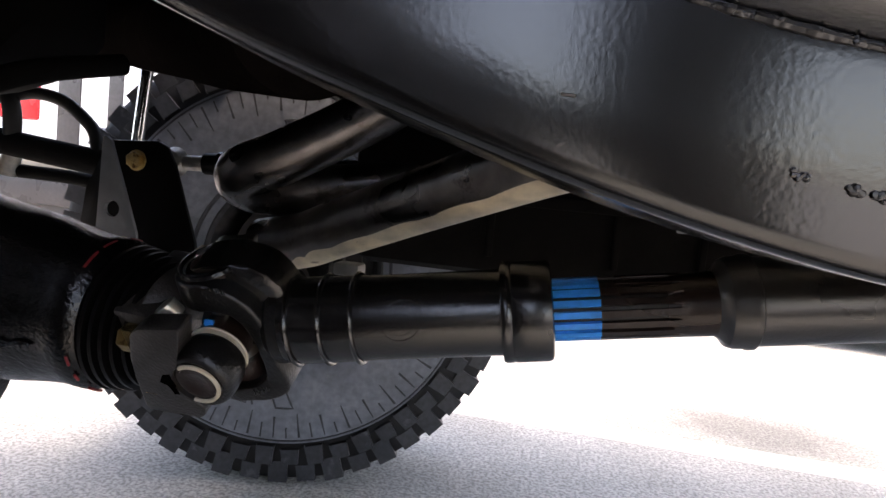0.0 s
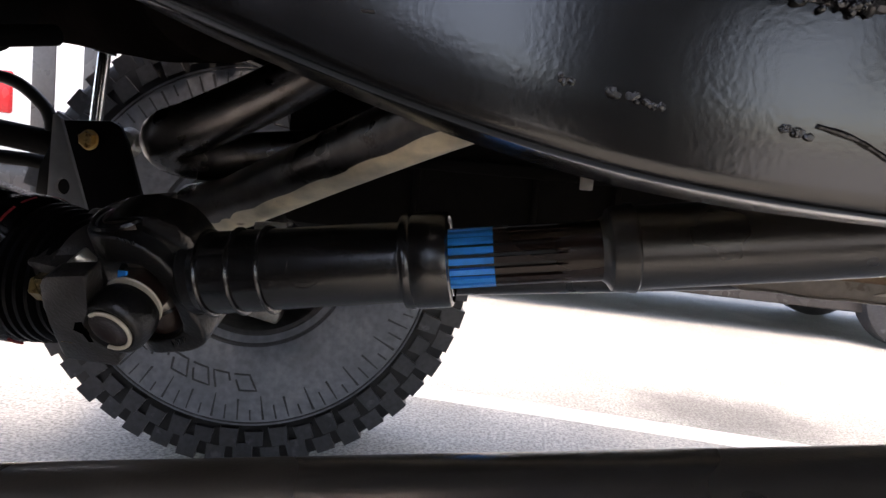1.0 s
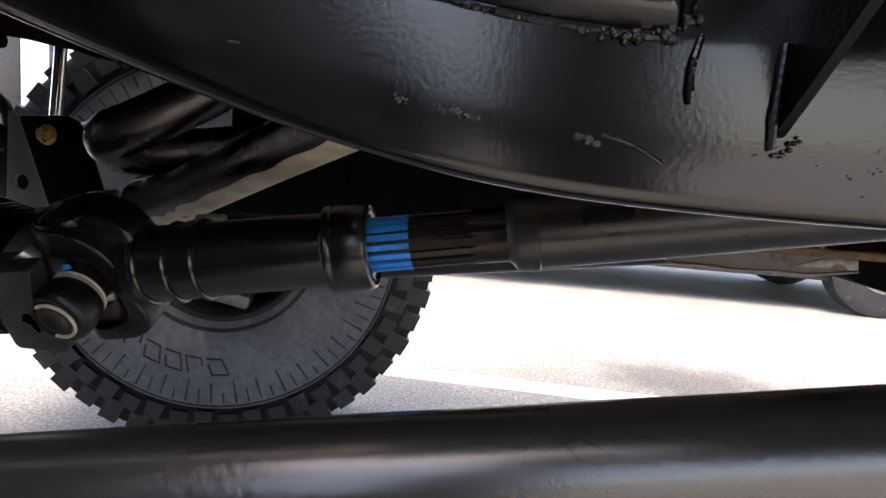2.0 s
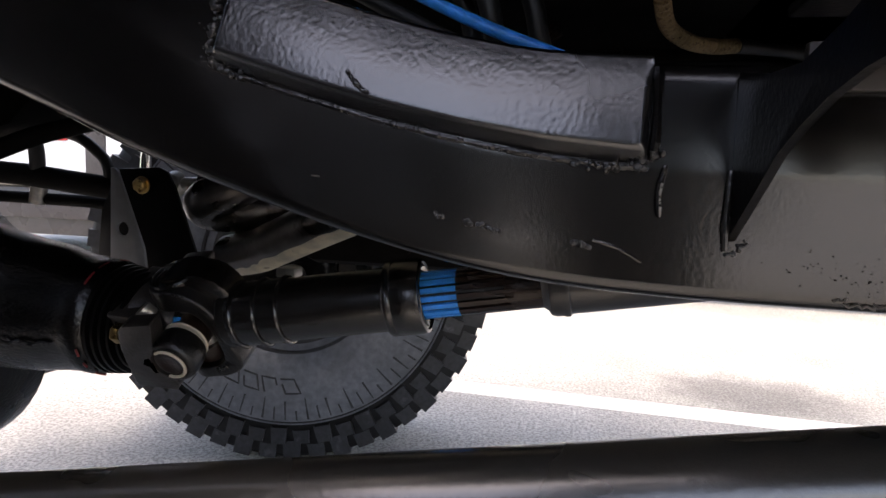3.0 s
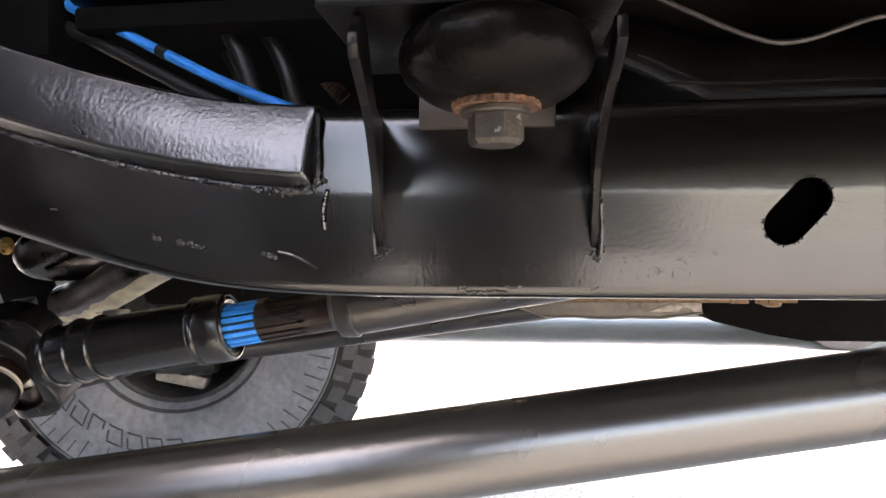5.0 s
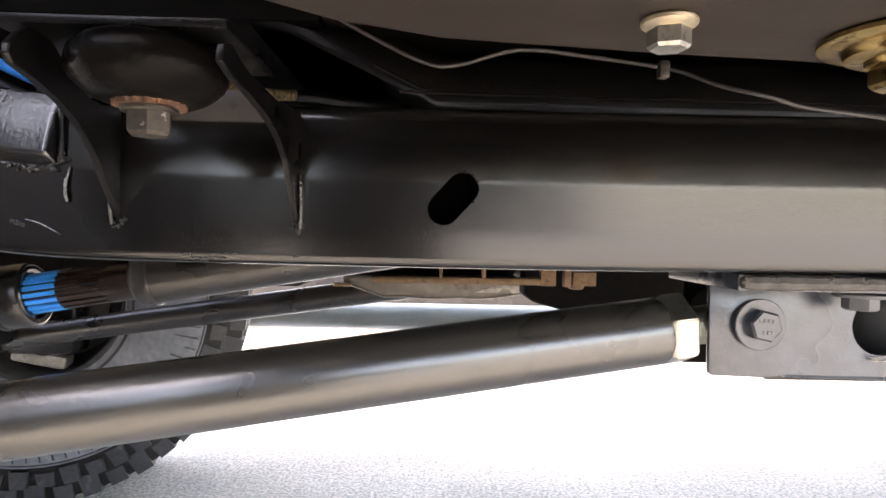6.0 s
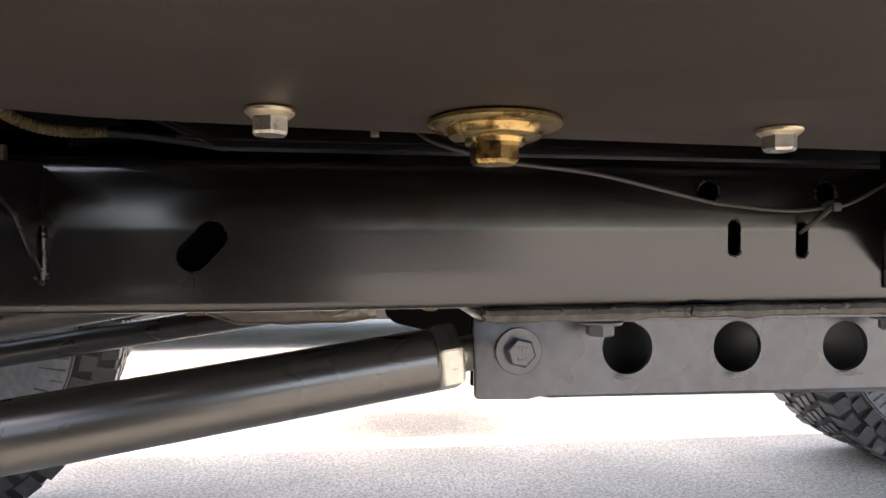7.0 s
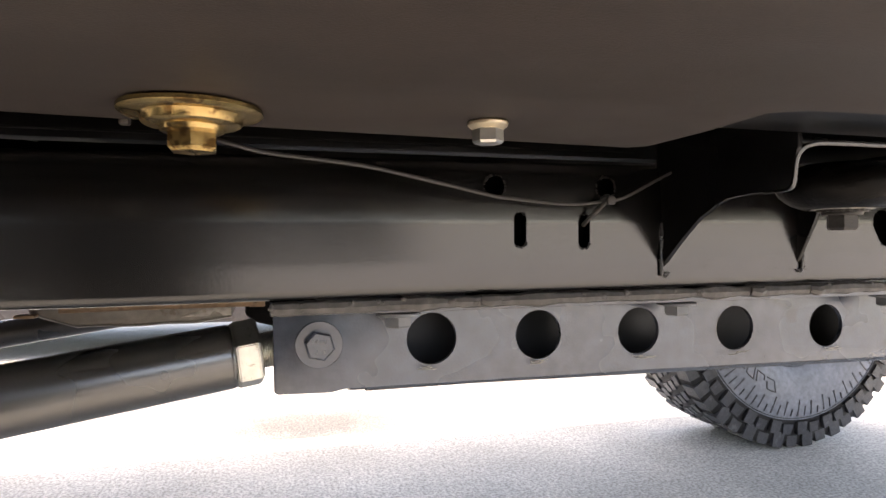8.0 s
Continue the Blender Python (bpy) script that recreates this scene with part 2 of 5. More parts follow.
def smooth_line(pts, steps=6):
    """A Catmull-Rom curve through the points."""
    p = [Vector(q) for q in pts]
    p = [2 * p[0] - p[1]] + p + [2 * p[-1] - p[-2]]
    out = []
    for i in range(1, len(p) - 2):
        for s in range(steps):
            t = s / steps
            out.append(0.5 * ((2 * p[i]) + (p[i + 1] - p[i - 1]) * t + (2 * p[i - 1] - 5 * p[i] + 4 * p[i + 1] - p[i + 2]) * t * t
                              + (3 * p[i] - p[i - 1] - 3 * p[i + 1] + p[i + 2]) * t ** 3))
    out.append(p[-2])
    return out


def sweep(pts, section, cap=True, bm=None, scales=None):
    """Sweeps a closed section of (side, up) pairs along the points."""
    bm = bm or bmesh.new()
    pts, fr = frames_along(pts)
    rings = []
    for i, (p, (t, s, u)) in enumerate(zip(pts, fr)):
        k = scales[i] if scales else 1.0
        rings.append([bm.verts.new(p + s * a * k + u * b * k) for a, b in section])
    n = len(section)
    for a, b in zip(rings, rings[1:]):
        for j in range(n):
            bm.faces.new((a[j], a[(j + 1) % n], b[(j + 1) % n], b[j]))
    if cap:
        bm.faces.new(rings[0][::-1])
        bm.faces.new(rings[-1])
    return bm


def circle(r, n=24):
    return [(r * math.cos(2 * math.pi * i / n), r * math.sin(2 * math.pi * i / n)) for i in range(n)]


def rod(pts, r, n=24, bm=None, cap=True):
    return sweep(pts, circle(r, n), cap, bm)


def rounded_rect(w, h, r, n=4):
    """A rounded rectangle about the origin, as (side, up) pairs."""
    out = []
    for cx, cy, a0 in ((w / 2 - r, h / 2 - r, 0), (-w / 2 + r, h / 2 - r, 90), (-w / 2 + r, -h / 2 + r, 180), (w / 2 - r, -h / 2 + r, 270)):
        for i in range(n + 1):
            a = radians(a0 + 90 * i / n)
            out.append((cx + r * math.cos(a), cy + r * math.sin(a)))
    return out


def lathe(profile, origin, axis, n=48, bm=None, closed=False):
    """Turns (along, radius) pairs about an axis."""
    bm = bm or bmesh.new()
    axis = Vector(axis).normalized()
    ref = Vector((0, 0, 1)) if abs(axis.z) < 0.9 else Vector((1, 0, 0))
    e1 = axis.cross(ref).normalized()
    e2 = axis.cross(e1).normalized()
    o = Vector(origin)
    rings = []
    for s, r in profile:
        if r < 1e-6:
            rings.append([bm.verts.new(o + axis * s)])
        else:
            rings.append([bm.verts.new(o + axis * s + (e1 * math.cos(2 * math.pi * i / n) + e2 * math.sin(2 * math.pi * i / n)) * r) for i in range(n)])
    pairs = list(zip(rings, rings[1:]))
    if closed:
        pairs.append((rings[-1], rings[0]))
    for a, b in pairs:
        if len(a) == 1 and len(b) == 1:
            continue
        for i in range(n):
            j = (i + 1) % n
            if len(a) == 1:
                bm.faces.new((a[0], b[i], b[j]))
            elif len(b) == 1:
                bm.faces.new((a[i], a[j], b[0]))
            else:
                bm.faces.new((a[i], a[j], b[j], b[i]))
    return bm


def prism(poly, base, u, v, depth, bevel=0.0, bm=None):
    """Extrudes a polygon of (a, b), lying at base + a u + b v, by depth along u x v, with bevelled edges."""
    own = bmesh.new()
    u, v, base = Vector(u), Vector(v), Vector(base)
    w = u.cross(v).normalized()
    lo = [own.verts.new(base + u * a + v * b) for a, b in poly]
    hi = [own.verts.new(base + u * a + v * b + w * depth) for a, b in poly]
    own.faces.new(lo[::-1])
    own.faces.new(hi)
    n = len(poly)
    for i in range(n):
        own.faces.new((lo[i], lo[(i + 1) % n], hi[(i + 1) % n], hi[i]))
    if bevel:
        bmesh.ops.bevel(own, geom=own.edges[:], offset=bevel, segments=2, profile=0.5, affect='EDGES')
    return join(bm, own)


def join(bm, own):
    if bm is None:
        return own
    me = bpy.data.meshes.new("tmp")
    own.to_mesh(me)
    own.free()
    bm.from_mesh(me)
    bpy.data.meshes.remove(me)
    return bm


def box(x0, x1, y0, y1, z0, z1, bevel=0.003, bm=None):
    return prism([(x0, y0), (x1, y0), (x1, y1), (x0, y1)], (0, 0, z0), (1, 0, 0), (0, 1, 0), z1 - z0, bevel, bm)


def hexagon(across):
    r = across / math.sqrt(3)
    return [(r * math.cos(radians(60 * i + 30)), r * math.sin(radians(60 * i + 30))) for i in range(6)]


def basis(axis, spin=0.0):
    """Two directions square to an axis so that u x v = axis."""
    w = Vector(axis).normalized()
    ref = Vector((0, 0, 1)) if abs(w.z) < 0.9 else Vector((1, 0, 0))
    u = ref.cross(w).normalized()
    v = w.cross(u)
    c, s = math.cos(radians(spin)), math.sin(radians(spin))
    return u * c + v * s, v * c - u * s


def hex_head(place, axis, across, height, bm=None, spin=0.0):
    """A hexagon head standing on place along axis, with a chamfered round top."""
    u, v = basis(axis, spin)
    own = bmesh.new()
    w = Vector(axis).normalized()
    o = Vector(place)
    hx = hexagon(across)
    lo = [own.verts.new(o + u * a + v * b) for a, b in hx]
    mid = [own.verts.new(o + u * a + v * b + w * height * 0.84) for a, b in hx]
    top = [own.verts.new(o + (u * a + v * b) * 0.86 + w * height) for a, b in hx]
    own.faces.new(lo[::-1])
    own.faces.new(top)
    for a, b in ((lo, mid), (mid, top)):
        for i in range(6):
            own.faces.new((a[i], a[(i + 1) % 6], b[(i + 1) % 6], b[i]))
    return join(bm, own)


def washer(place, axis, r, hole, thick, bm=None, n=40):
    return lathe([(0, hole), (0, r - 0.0006), (0.0006, r), (thick - 0.0006, r), (thick, r - 0.0006), (thick, hole)], place, axis, n, bm, True)


def weld(pts, r, seed=1, bm=None):
    """A rippled weld bead along a line."""
    rnd = random.Random(seed)
    line = smooth_line(pts, 3)
    dense = []
    for a, b in zip(line, line[1:]):
        k = max(1, int((b - a).length / (r * 0.33)))
        dense += [a.lerp(b, i / k) for i in range(k)]
    dense.append(line[-1])
    scales, jit = [], []
    for i, p in enumerate(dense):
        ripple = 1.0 + 0.03 * math.sin(i * 0.9) + 0.45 * noise.noise(Vector((i * 0.07, seed * 3.1, 0)))
        scales.append(max(0.35, ripple * (0.75 + 0.25 * min(1, i / 4, (len(dense) - 1 - i) / 4))))
        jit.append(p + Vector((0, rnd.uniform(-1, 1), rnd.uniform(-1, 1))) * r * 0.05)
    return sweep(jit, circle(r, 8), True, bm, scales)


def cut(ob, cutters):
    """Cuts closed bmeshes out of a mesh object for good."""
    for c in cutters:
        bmesh.ops.recalc_face_normals(c, faces=c.faces)
        me = bpy.data.meshes.new("cutter")
        c.to_mesh(me)
        c.free()
        co = new("cutter", me)
        mod = ob.modifiers.new("cut", 'BOOLEAN')
        mod.operation, mod.solver, mod.object = 'DIFFERENCE', 'EXACT', co
        dg = bpy.context.evaluated_depsgraph_get()
        dg.update()
        done = bpy.data.meshes.new_from_object(ob.evaluated_get(dg))
        ob.modifiers.clear()
        old = ob.data
        ob.data = done
        bpy.data.meshes.remove(old)
        bpy.data.objects.remove(co)
        bpy.data.meshes.remove(me)
    ob.data.shade_smooth()
    ob.data.set_sharp_from_angle(angle=radians(30))
    return ob


def stadium(cx, cz, length, width, tilt, y0, y1, n=10):
    """A long round-ended cutter through the plane y, tilted in degrees from the x axis."""
    half = (length - width) / 2
    pts = []
    for i in range(2 * n + 2):
        a = radians(-90 + 180 * (i if i <= n else i - 1) / n)
        c = half if i <= n else -half
        pts.append((c + width / 2 * math.cos(a), width / 2 * math.sin(a)))
    ca, sa = math.cos(radians(tilt)), math.sin(radians(tilt))
    poly = [(cx + p * ca - q * sa, cz + p * sa + q * ca) for p, q in pts]
    return prism(poly, (0, y1, 0), (1, 0, 0), (0, 0, 1), y1 - y0)


# ---- ground and sky surroundings ----
bm = bmesh.new()
bmesh.ops.create_grid(bm, x_segments=4, y_segments=4, size=150)
ground = part("ground", bm, "ground", smooth=False)
tagged(ground, "pale worn asphalt parking ground with a dark oil stain", "ground", kind="structure")

line = part("painted_line", prism([(-6.0, 2.075), (7.0, 1.736), (7.0, 1.856), (-6.0, 2.195)], (0, 0, -0.01), (1, 0, 0), (0, 1, 0), 0.0112), "line_paint", smooth=False)
tagged(line, "worn white painted parking line on the asphalt", "painted line", kind="structure")

# ---- the vehicle's chassis rails ----
RAIL_Y, RAIL_W, RAIL_H = 0.178, 0.085, 0.1135
CURVE = [(-1.25, 0.955), (-0.75, 0.945), (-0.45, 0.915), (-0.22, 0.852), (-0.0175, 0.7785), (0.055, 0.7495), (0.12, 0.7275), (0.19, 0.7065), (0.25, 0.6925),
         (0.30, 0.6855), (0.36, 0.6822), (0.45, 0.6815), (0.7, 0.6815), (1.0, 0.684), (1.4, 0.6855), (1.9, 0.6855), (2.15, 0.70), (2.4, 0.80), (2.7, 0.86), (3.3, 0.87)]


def rail_line(steps=5):
    return smooth_line([(x, 0, z) for x, z in CURVE], steps)


def rail_section():
    """Boxed rail: rounded corners, the upper half lapping 1 mm over the lower."""
    w, h, r = RAIL_W, RAIL_H, 0.013
    out = []
    n = 4
    for cx, cy, a0 in ((w - r, h - r, 0), (r + 0.003, h - r, 90)):
        for i in range(n + 1):
            a = radians(a0 + 90 * i / n)
            out.append((cx + r * math.cos(a), cy + r * math.sin(a)))
    out += [(0.0018, 0.088), (0.0007, 0.074), (0.0001, 0.0625), (0.0, 0.060), (0.0001, 0.0575), (0.0007, 0.030)]
    q = 0.008
    for cx, cy, a0 in ((q + 0.0012, q, 180), (w - q, q, 270)):
        for i in range(n + 1):
            a = radians(a0 + 90 * i / n)
            out.append((cx + q * math.cos(a), cy + q * math.sin(a)))
    return out


def rail_mesh(y, flip):
    sec = rail_section()
    bm = bmesh.new()
    pts = rail_line()
    rings = []
    for i, p in enumerate(pts):
        t = (pts[min(i + 1, len(pts) - 1)] - pts[max(i - 1, 0)]).normalized()
        up = Vector((-t.z, 0, t.x))
        rings.append([bm.verts.new(Vector((p.x, y + (-a if flip else a), p.z)) + up * b) for a, b in sec])
    n = len(sec)
    for a, b in zip(rings, rings[1:]):
        for j in range(n):
            bm.faces.new((a[j], a[(j + 1) % n], b[(j + 1) % n], b[j]))
    bm.faces.new(rings[0])
    bm.faces.new(rings[-1][::-1])
    return bm


def rail_z(x, share):
    """Height on the rail's outer face at x, share 0 (bottom) to 1 (top)."""
    pts = rail_line(10)
    for a, b in zip(pts, pts[1:]):
        if a.x <= x <= b.x:
            z = a.z + (b.z - a.z) * (x - a.x) / (b.x - a.x)
            slope = (b.z - a.z) / (b.x - a.x)
            return z + share * RAIL_H * math.sqrt(1 + slope * slope)
    return pts[-1].z


rail = thing("chassis_rail", "black-painted boxed steel chassis rail kicked up over the axle", "chassis rail")
rail_body = part("rail_body", rail_mesh(RAIL_Y, False), "rail", rail)
SLOTS = [(0.6125, 0.7300, 0.042, 0.0225, 48), (1.0278, 0.7375, 0.030, 0.0115, 90), (1.0885, 0.7362, 0.030, 0.0115, 90),
         (1.0052, 0.7745, 0.0185, 0.018, 0), (1.1105, 0.7752, 0.0185, 0.018, 0), (1.4360, 0.7400, 0.040, 0.026, 120)]
cut(rail_body, [stadium(*slot, 0.12, 0.235) for slot in SLOTS])
rail_body.data.materials.clear()
rail_body.data.materials.append(M["rail"])


# black plugs paint the shade of the hollow rail behind each slot
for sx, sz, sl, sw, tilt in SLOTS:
    part("slot_back", stadium(sx, sz, sl - 0.0006, sw - 0.0006, tilt, 0.190, 0.2345), "cavity", rail, "near-black plug painted as the shade inside the rail")


def spatter(seed, spots):
    """Small weld droplets and paint nibs on the rail's outer face, in clusters of (x, z, spread x, spread z, count)."""
    rnd = random.Random(seed)
    bm = bmesh.new()
    for x, z, sx, sz, count in spots:
        for _ in range(count):
            px, pz, r = x + rnd.gauss(0, sx), z + rnd.gauss(0, sz), rnd.uniform(0.0002, 0.0005)
            y = RAIL_Y + (0.0 if pz > 0.735 else 0.0005)
            flat = rnd.uniform(0.5, 1.6)
            top = bm.verts.new((px, y - r * 0.8, pz))
            ring = [bm.verts.new((px + r * flat * math.cos(a), y + 0.0003, pz + r * math.sin(a))) for a in (0, 1.05, 2.1, 3.14, 4.19, 5.24)]
            for i in range(6):
                bm.faces.new((top, ring[i], ring[(i + 1) % 6]))
    return bm


nibs = part("weld_spatter", spatter(5, [(0.382, 0.712, 0.006, 0.006, 16), (0.503, 0.711, 0.008, 0.006, 22), (0.45, 0.700, 0.03, 0.006, 16), (0.54, 0.710, 0.03, 0.012, 12),
                                 (1.17, 0.703, 0.008, 0.005, 18), (1.215, 0.708, 0.010, 0.008, 22), (1.31, 0.706, 0.02, 0.006, 24),
                                 (0.92, 0.765, 0.03, 0.004, 14), (1.05, 0.715, 0.04, 0.010, 18), (0.469, 0.703, 0.012, 0.005, 40), (0.440, 0.696, 0.014, 0.003, 30), (0.535, 0.698, 0.016, 0.005, 30), (0.559, 0.702, 0.012, 0.006, 20), (0.490, 0.724, 0.012, 0.007, 30), (0.415, 0.708, 0.010, 0.006, 24), (0.372, 0.740, 0.006, 0.012, 16), (1.20, 0.718, 0.012, 0.010, 40), (1.34, 0.712, 0.02, 0.008, 40), (1.02, 0.7115, 0.02, 0.005, 40)]), "rail", rail, angle=60)
tagged(nibs, "fine black weld spatter under the paint", kind="stuff")


PLATE_LOW = [(0.1195, 0.7925), (0.1664, 0.7783), (0.2154, 0.7650), (0.2559, 0.7563), (0.2950, 0.7497), (0.3330, 0.7458), (0.3425, 0.7456)]


def plate_low(k):
    """Place on the reinforcing plate's lower edge, k from 0 to 1."""
    x = 0.1195 + k * (0.3425 - 0.1195)
    return x, float(np.interp(x, [p[0] for p in PLATE_LOW], [p[1] for p in PLATE_LOW]))


def fish_plate():
    """Curved reinforcing plate on the rail's kick-up: rounded lower lip and ends, face rolled back to the rail's top."""
    bm = bmesh.new()
    cols = []
    r = 0.0042
    ends = [0.0, 0.0012, 0.0045, 0.010, 0.018]
    ks = ends + [0.018 + (1 - 0.036) * i / 250 for i in range(1, 250)] + [1 - e for e in reversed(ends)]
    rows = 52
    for k in ks:
        xl, zl = plate_low(k)
        xh = 0.1285 + k * 0.2150
        zh = rail_z(xh, 0.985)
        d = min(k, 1 - k) * 0.223
        lift = math.sqrt(max(0.0, 1 - (1 - min(1.0, d / r)) ** 2))
        col = [bm.verts.new((xl, RAIL_Y + 0.010, zl + 0.001))]
        for j in range(rows + 1):
            f = j / rows
            g = f * math.hypot(xh - xl, zh - zl)
            lip = min(1.0, g / 0.0078) if g < 0.0068 else 1 - 0.128 * max(0.0, (0.0095 - g) / 0.0027) ** 2
            out = 0.0122 - 0.0092 * f - 0.0042 * f * f
            here = Vector((xl * 620, g * 620, 2.0))
            wave = 0.0002 * noise.noise(Vector((xl * 40, f * 3, 2.0))) + 0.00013 * noise.noise(here) + 0.00004 * noise.noise(here * 2.1)
            wave -= 0.00009 * math.exp(-((xl - 0.262 + 0.06 * g) / 0.0006) ** 2) + 0.00006 * math.exp(-((xl - 0.283 + 0.06 * g) / 0.0006) ** 2)
            col.append(bm.verts.new((xl + (xh - xl) * f, RAIL_Y + 0.0005 - (out + (wave if 0 < j < rows else 0)) * min(lift, lip), zl + (zh - zl) * f)))
        for dy, dz in ((0.004, 0.0012), (0.010, 0.0024), (0.020, 0.0024), (0.030, -0.006)):
            col.append(bm.verts.new((xh, RAIL_Y + dy, zh + dz)))
        cols.append(col)
    for a, b in zip(cols, cols[1:]):
        m = len(a)
        for j in range(m):
            bm.faces.new((a[j], a[(j + 1) % m], b[(j + 1) % m], b[j]))
    bm.faces.new(cols[0])
    bm.faces.new(cols[-1][::-1])
    return bm


def crumbs(seed, line, spread, count, r0, r1, lift=0.0):
    """Loose weld crumbs strewn along a line of (x, y, z), as small lumps."""
    rnd = random.Random(seed)
    bm = bmesh.new()
    pts = smooth_line(line, 8)
    for _ in range(count):
        p = pts[rnd.randrange(len(pts))]
        x, y, z = p.x + rnd.gauss(0, spread), p.y - lift, p.z + rnd.gauss(0, spread)
        r, f = rnd.uniform(r0, r1), rnd.uniform(0.6, 1.5)
        top = bm.verts.new((x + rnd.uniform(-0.3, 0.3) * r, y - r * rnd.uniform(0.5, 1.0), z + rnd.uniform(-0.3, 0.3) * r))
        n = 7
        mid = [bm.verts.new((x + r * f * 0.8 * math.cos(6.283 * i / n), y - r * rnd.uniform(0.25, 0.6), z + r * 0.8 * math.sin(6.283 * i / n))) for i in range(n)]
        low = [bm.verts.new((x + r * f * rnd.uniform(0.9, 1.25) * math.cos(6.283 * i / n), y + 0.001, z + r * rnd.uniform(0.9, 1.25) * math.sin(6.283 * i / n))) for i in range(n)]
        for i in range(n):
            q = (i + 1) % n
            bm.faces.new((top, mid[i], mid[q]))
            bm.faces.new((mid[i], low[i], low[q], mid[q]))
    return bm


part("reinforcing_plate", fish_plate(), "rail_rough", rail, "black plate with orange-peel paint", angle=70)
LOWLINE = [(*plate_low(k / 12), 0) for k in range(13)]
part("weld_bead", weld([(x, RAIL_Y + 0.0006, z - 0.0016) for x, z, _ in LOWLINE], 0.0017, 5), "weld_black", rail, "thin uneven black weld")
ROOT = [(0.1285, 0.1765, 0.847), (0.1235, 0.1755, 0.8276), (0.1178, 0.1755, 0.8044), (0.1190, 0.1755, 0.7922)]
for seed, line, spread, count, r0, r1, note in ((3, ROOT, 0.0011, 60, 0.0008, 0.0024, "lumpy black weld crumbs"), (6, [(p[0] - 0.004, 0.1777, p[2]) for p in ROOT], 0.0032, 34, 0.0003, 0.0008, "fine weld spatter"),
                                                (8, [(0.1195, 0.1755, 0.7918), (0.1265, 0.1755, 0.7893), (0.1350, 0.1760, 0.7868)], 0.0006, 26, 0.0008, 0.0020, "shiny black weld lump"),
                                                (9, [(0.3100, 0.1765, 0.7462), (0.3330, 0.1760, 0.7440), (0.3440, 0.1760, 0.7462), (0.3475, 0.1765, 0.7560)], 0.0012, 44, 0.0008, 0.0022, "ragged black weld crumbs"),
                                                (10, [(0.1664, 0.1768, 0.7765), (0.2154, 0.1768, 0.7632), (0.2950, 0.1768, 0.7478)], 0.0006, 24, 0.0003, 0.0007, "fine weld spatter")):
    tagged(part("weld_spatter", crumbs(seed, line, spread, count, r0, r1), "weld_black", rail, angle=50), note, kind="stuff")
part("weld_bead", weld([(0.3450, 0.1775, 0.7480), (0.3462, 0.1772, 0.7620), (0.3458, 0.1775, 0.7780), (0.3455, 0.1785, 0.7900)], 0.0024, 14), "gusset", rail, "dark ragged weld at the plate's end")
tagged(part("weld_spatter", crumbs(15, [(0.1985, 0.1675, 0.7865), (0.2025, 0.1668, 0.7818), (0.2085, 0.1662, 0.7765)], 0.0005, 22, 0.0006, 0.0013), "weld_black", rail, angle=50), "raised scar on the plate", kind="stuff")
part("weld_scar", weld([(0.3515, 0.1775, 0.7456), (0.3490, 0.1765, 0.7330), (0.3498, 0.1768, 0.7215)], 0.0015, 11), "rail", rail, "ground-down vertical scar")


for seed, x, z in ((2, 0.2595, 0.7148), (3, 0.2660, 0.7136), (7, 0.2727, 0.7118), (12, 0.2445, 0.7175), (19, 0.3125, 0.7075), (20, 0.3165, 0.7062)):
    mark = part("paint_scar", crumbs(seed, [(x - 0.0022, RAIL_Y + 0.0004, z + 0.0004), (x, RAIL_Y + 0.0004, z), (x + 0.0024, RAIL_Y + 0.0004, z - 0.0007)], 0.0005, 12, 0.0006, 0.0014), "weld_black", rail, angle=40)
    tagged(mark, "flaked scar in the black paint", kind="stuff")
part("paint_scar", weld([(0.3205, RAIL_Y + 0.0006, 0.7090), (0.3304, RAIL_Y + 0.0004, 0.7064), (0.3375, RAIL_Y + 0.0004, 0.7030), (0.3435, RAIL_Y + 0.0008, 0.6995)], 0.0009, 17), "rail", rail, "raised curved scar in the black paint")
part("paint_scar", rod([(0.1745, RAIL_Y + 0.0004, 0.7357), (0.1790, RAIL_Y + 0.0004, 0.7354)], 0.0005, 5), "weld", rail, "short pale scratch")
rnd = random.Random(4)
for x0, x1, zz in ((0.4270, 0.4325, 0.0062), (0.4320, 0.4445, 0.0036), (0.4440, 0.4560, 0.0042), (0.4550, 0.4640, 0.0068), (0.5030, 0.5075, 0.0062)):
    line = [(x0 + (x1 - x0) * i / 7, RAIL_Y + 0.0016 + rnd.uniform(-0.0003, 0.0003), rail_z(x0, 0.0) + zz + rnd.uniform(-0.0012, 0.0012)) for i in range(8)]
    part("paint_chip", rod(line, 0.0007, 5), "weld", rail, "bare scraped chip on the lower edge")
for seed, (sx, sz, sl, sw, tilt) in enumerate(SLOTS):
    ca, sa = math.cos(radians(tilt)), math.sin(radians(tilt))
    half = (sl - sw) / 2
    ring = []
    for i in range(25):
        a = 2 * math.pi * i / 24
        p, q = (half if math.cos(a) > 0 else -half) + (sw / 2 + 0.0004) * math.cos(a), (sw / 2 + 0.0004) * math.sin(a)
        ring.append((sx + p * ca - q * sa, RAIL_Y + 0.0006, sz + p * sa + q * ca))
    tagged(part("burr", crumbs(40 + seed, ring, 0.0003, 46, 0.0004, 0.0011), "gusset", rail, angle=50), "ragged painted burr round the hole", kind="stuff")

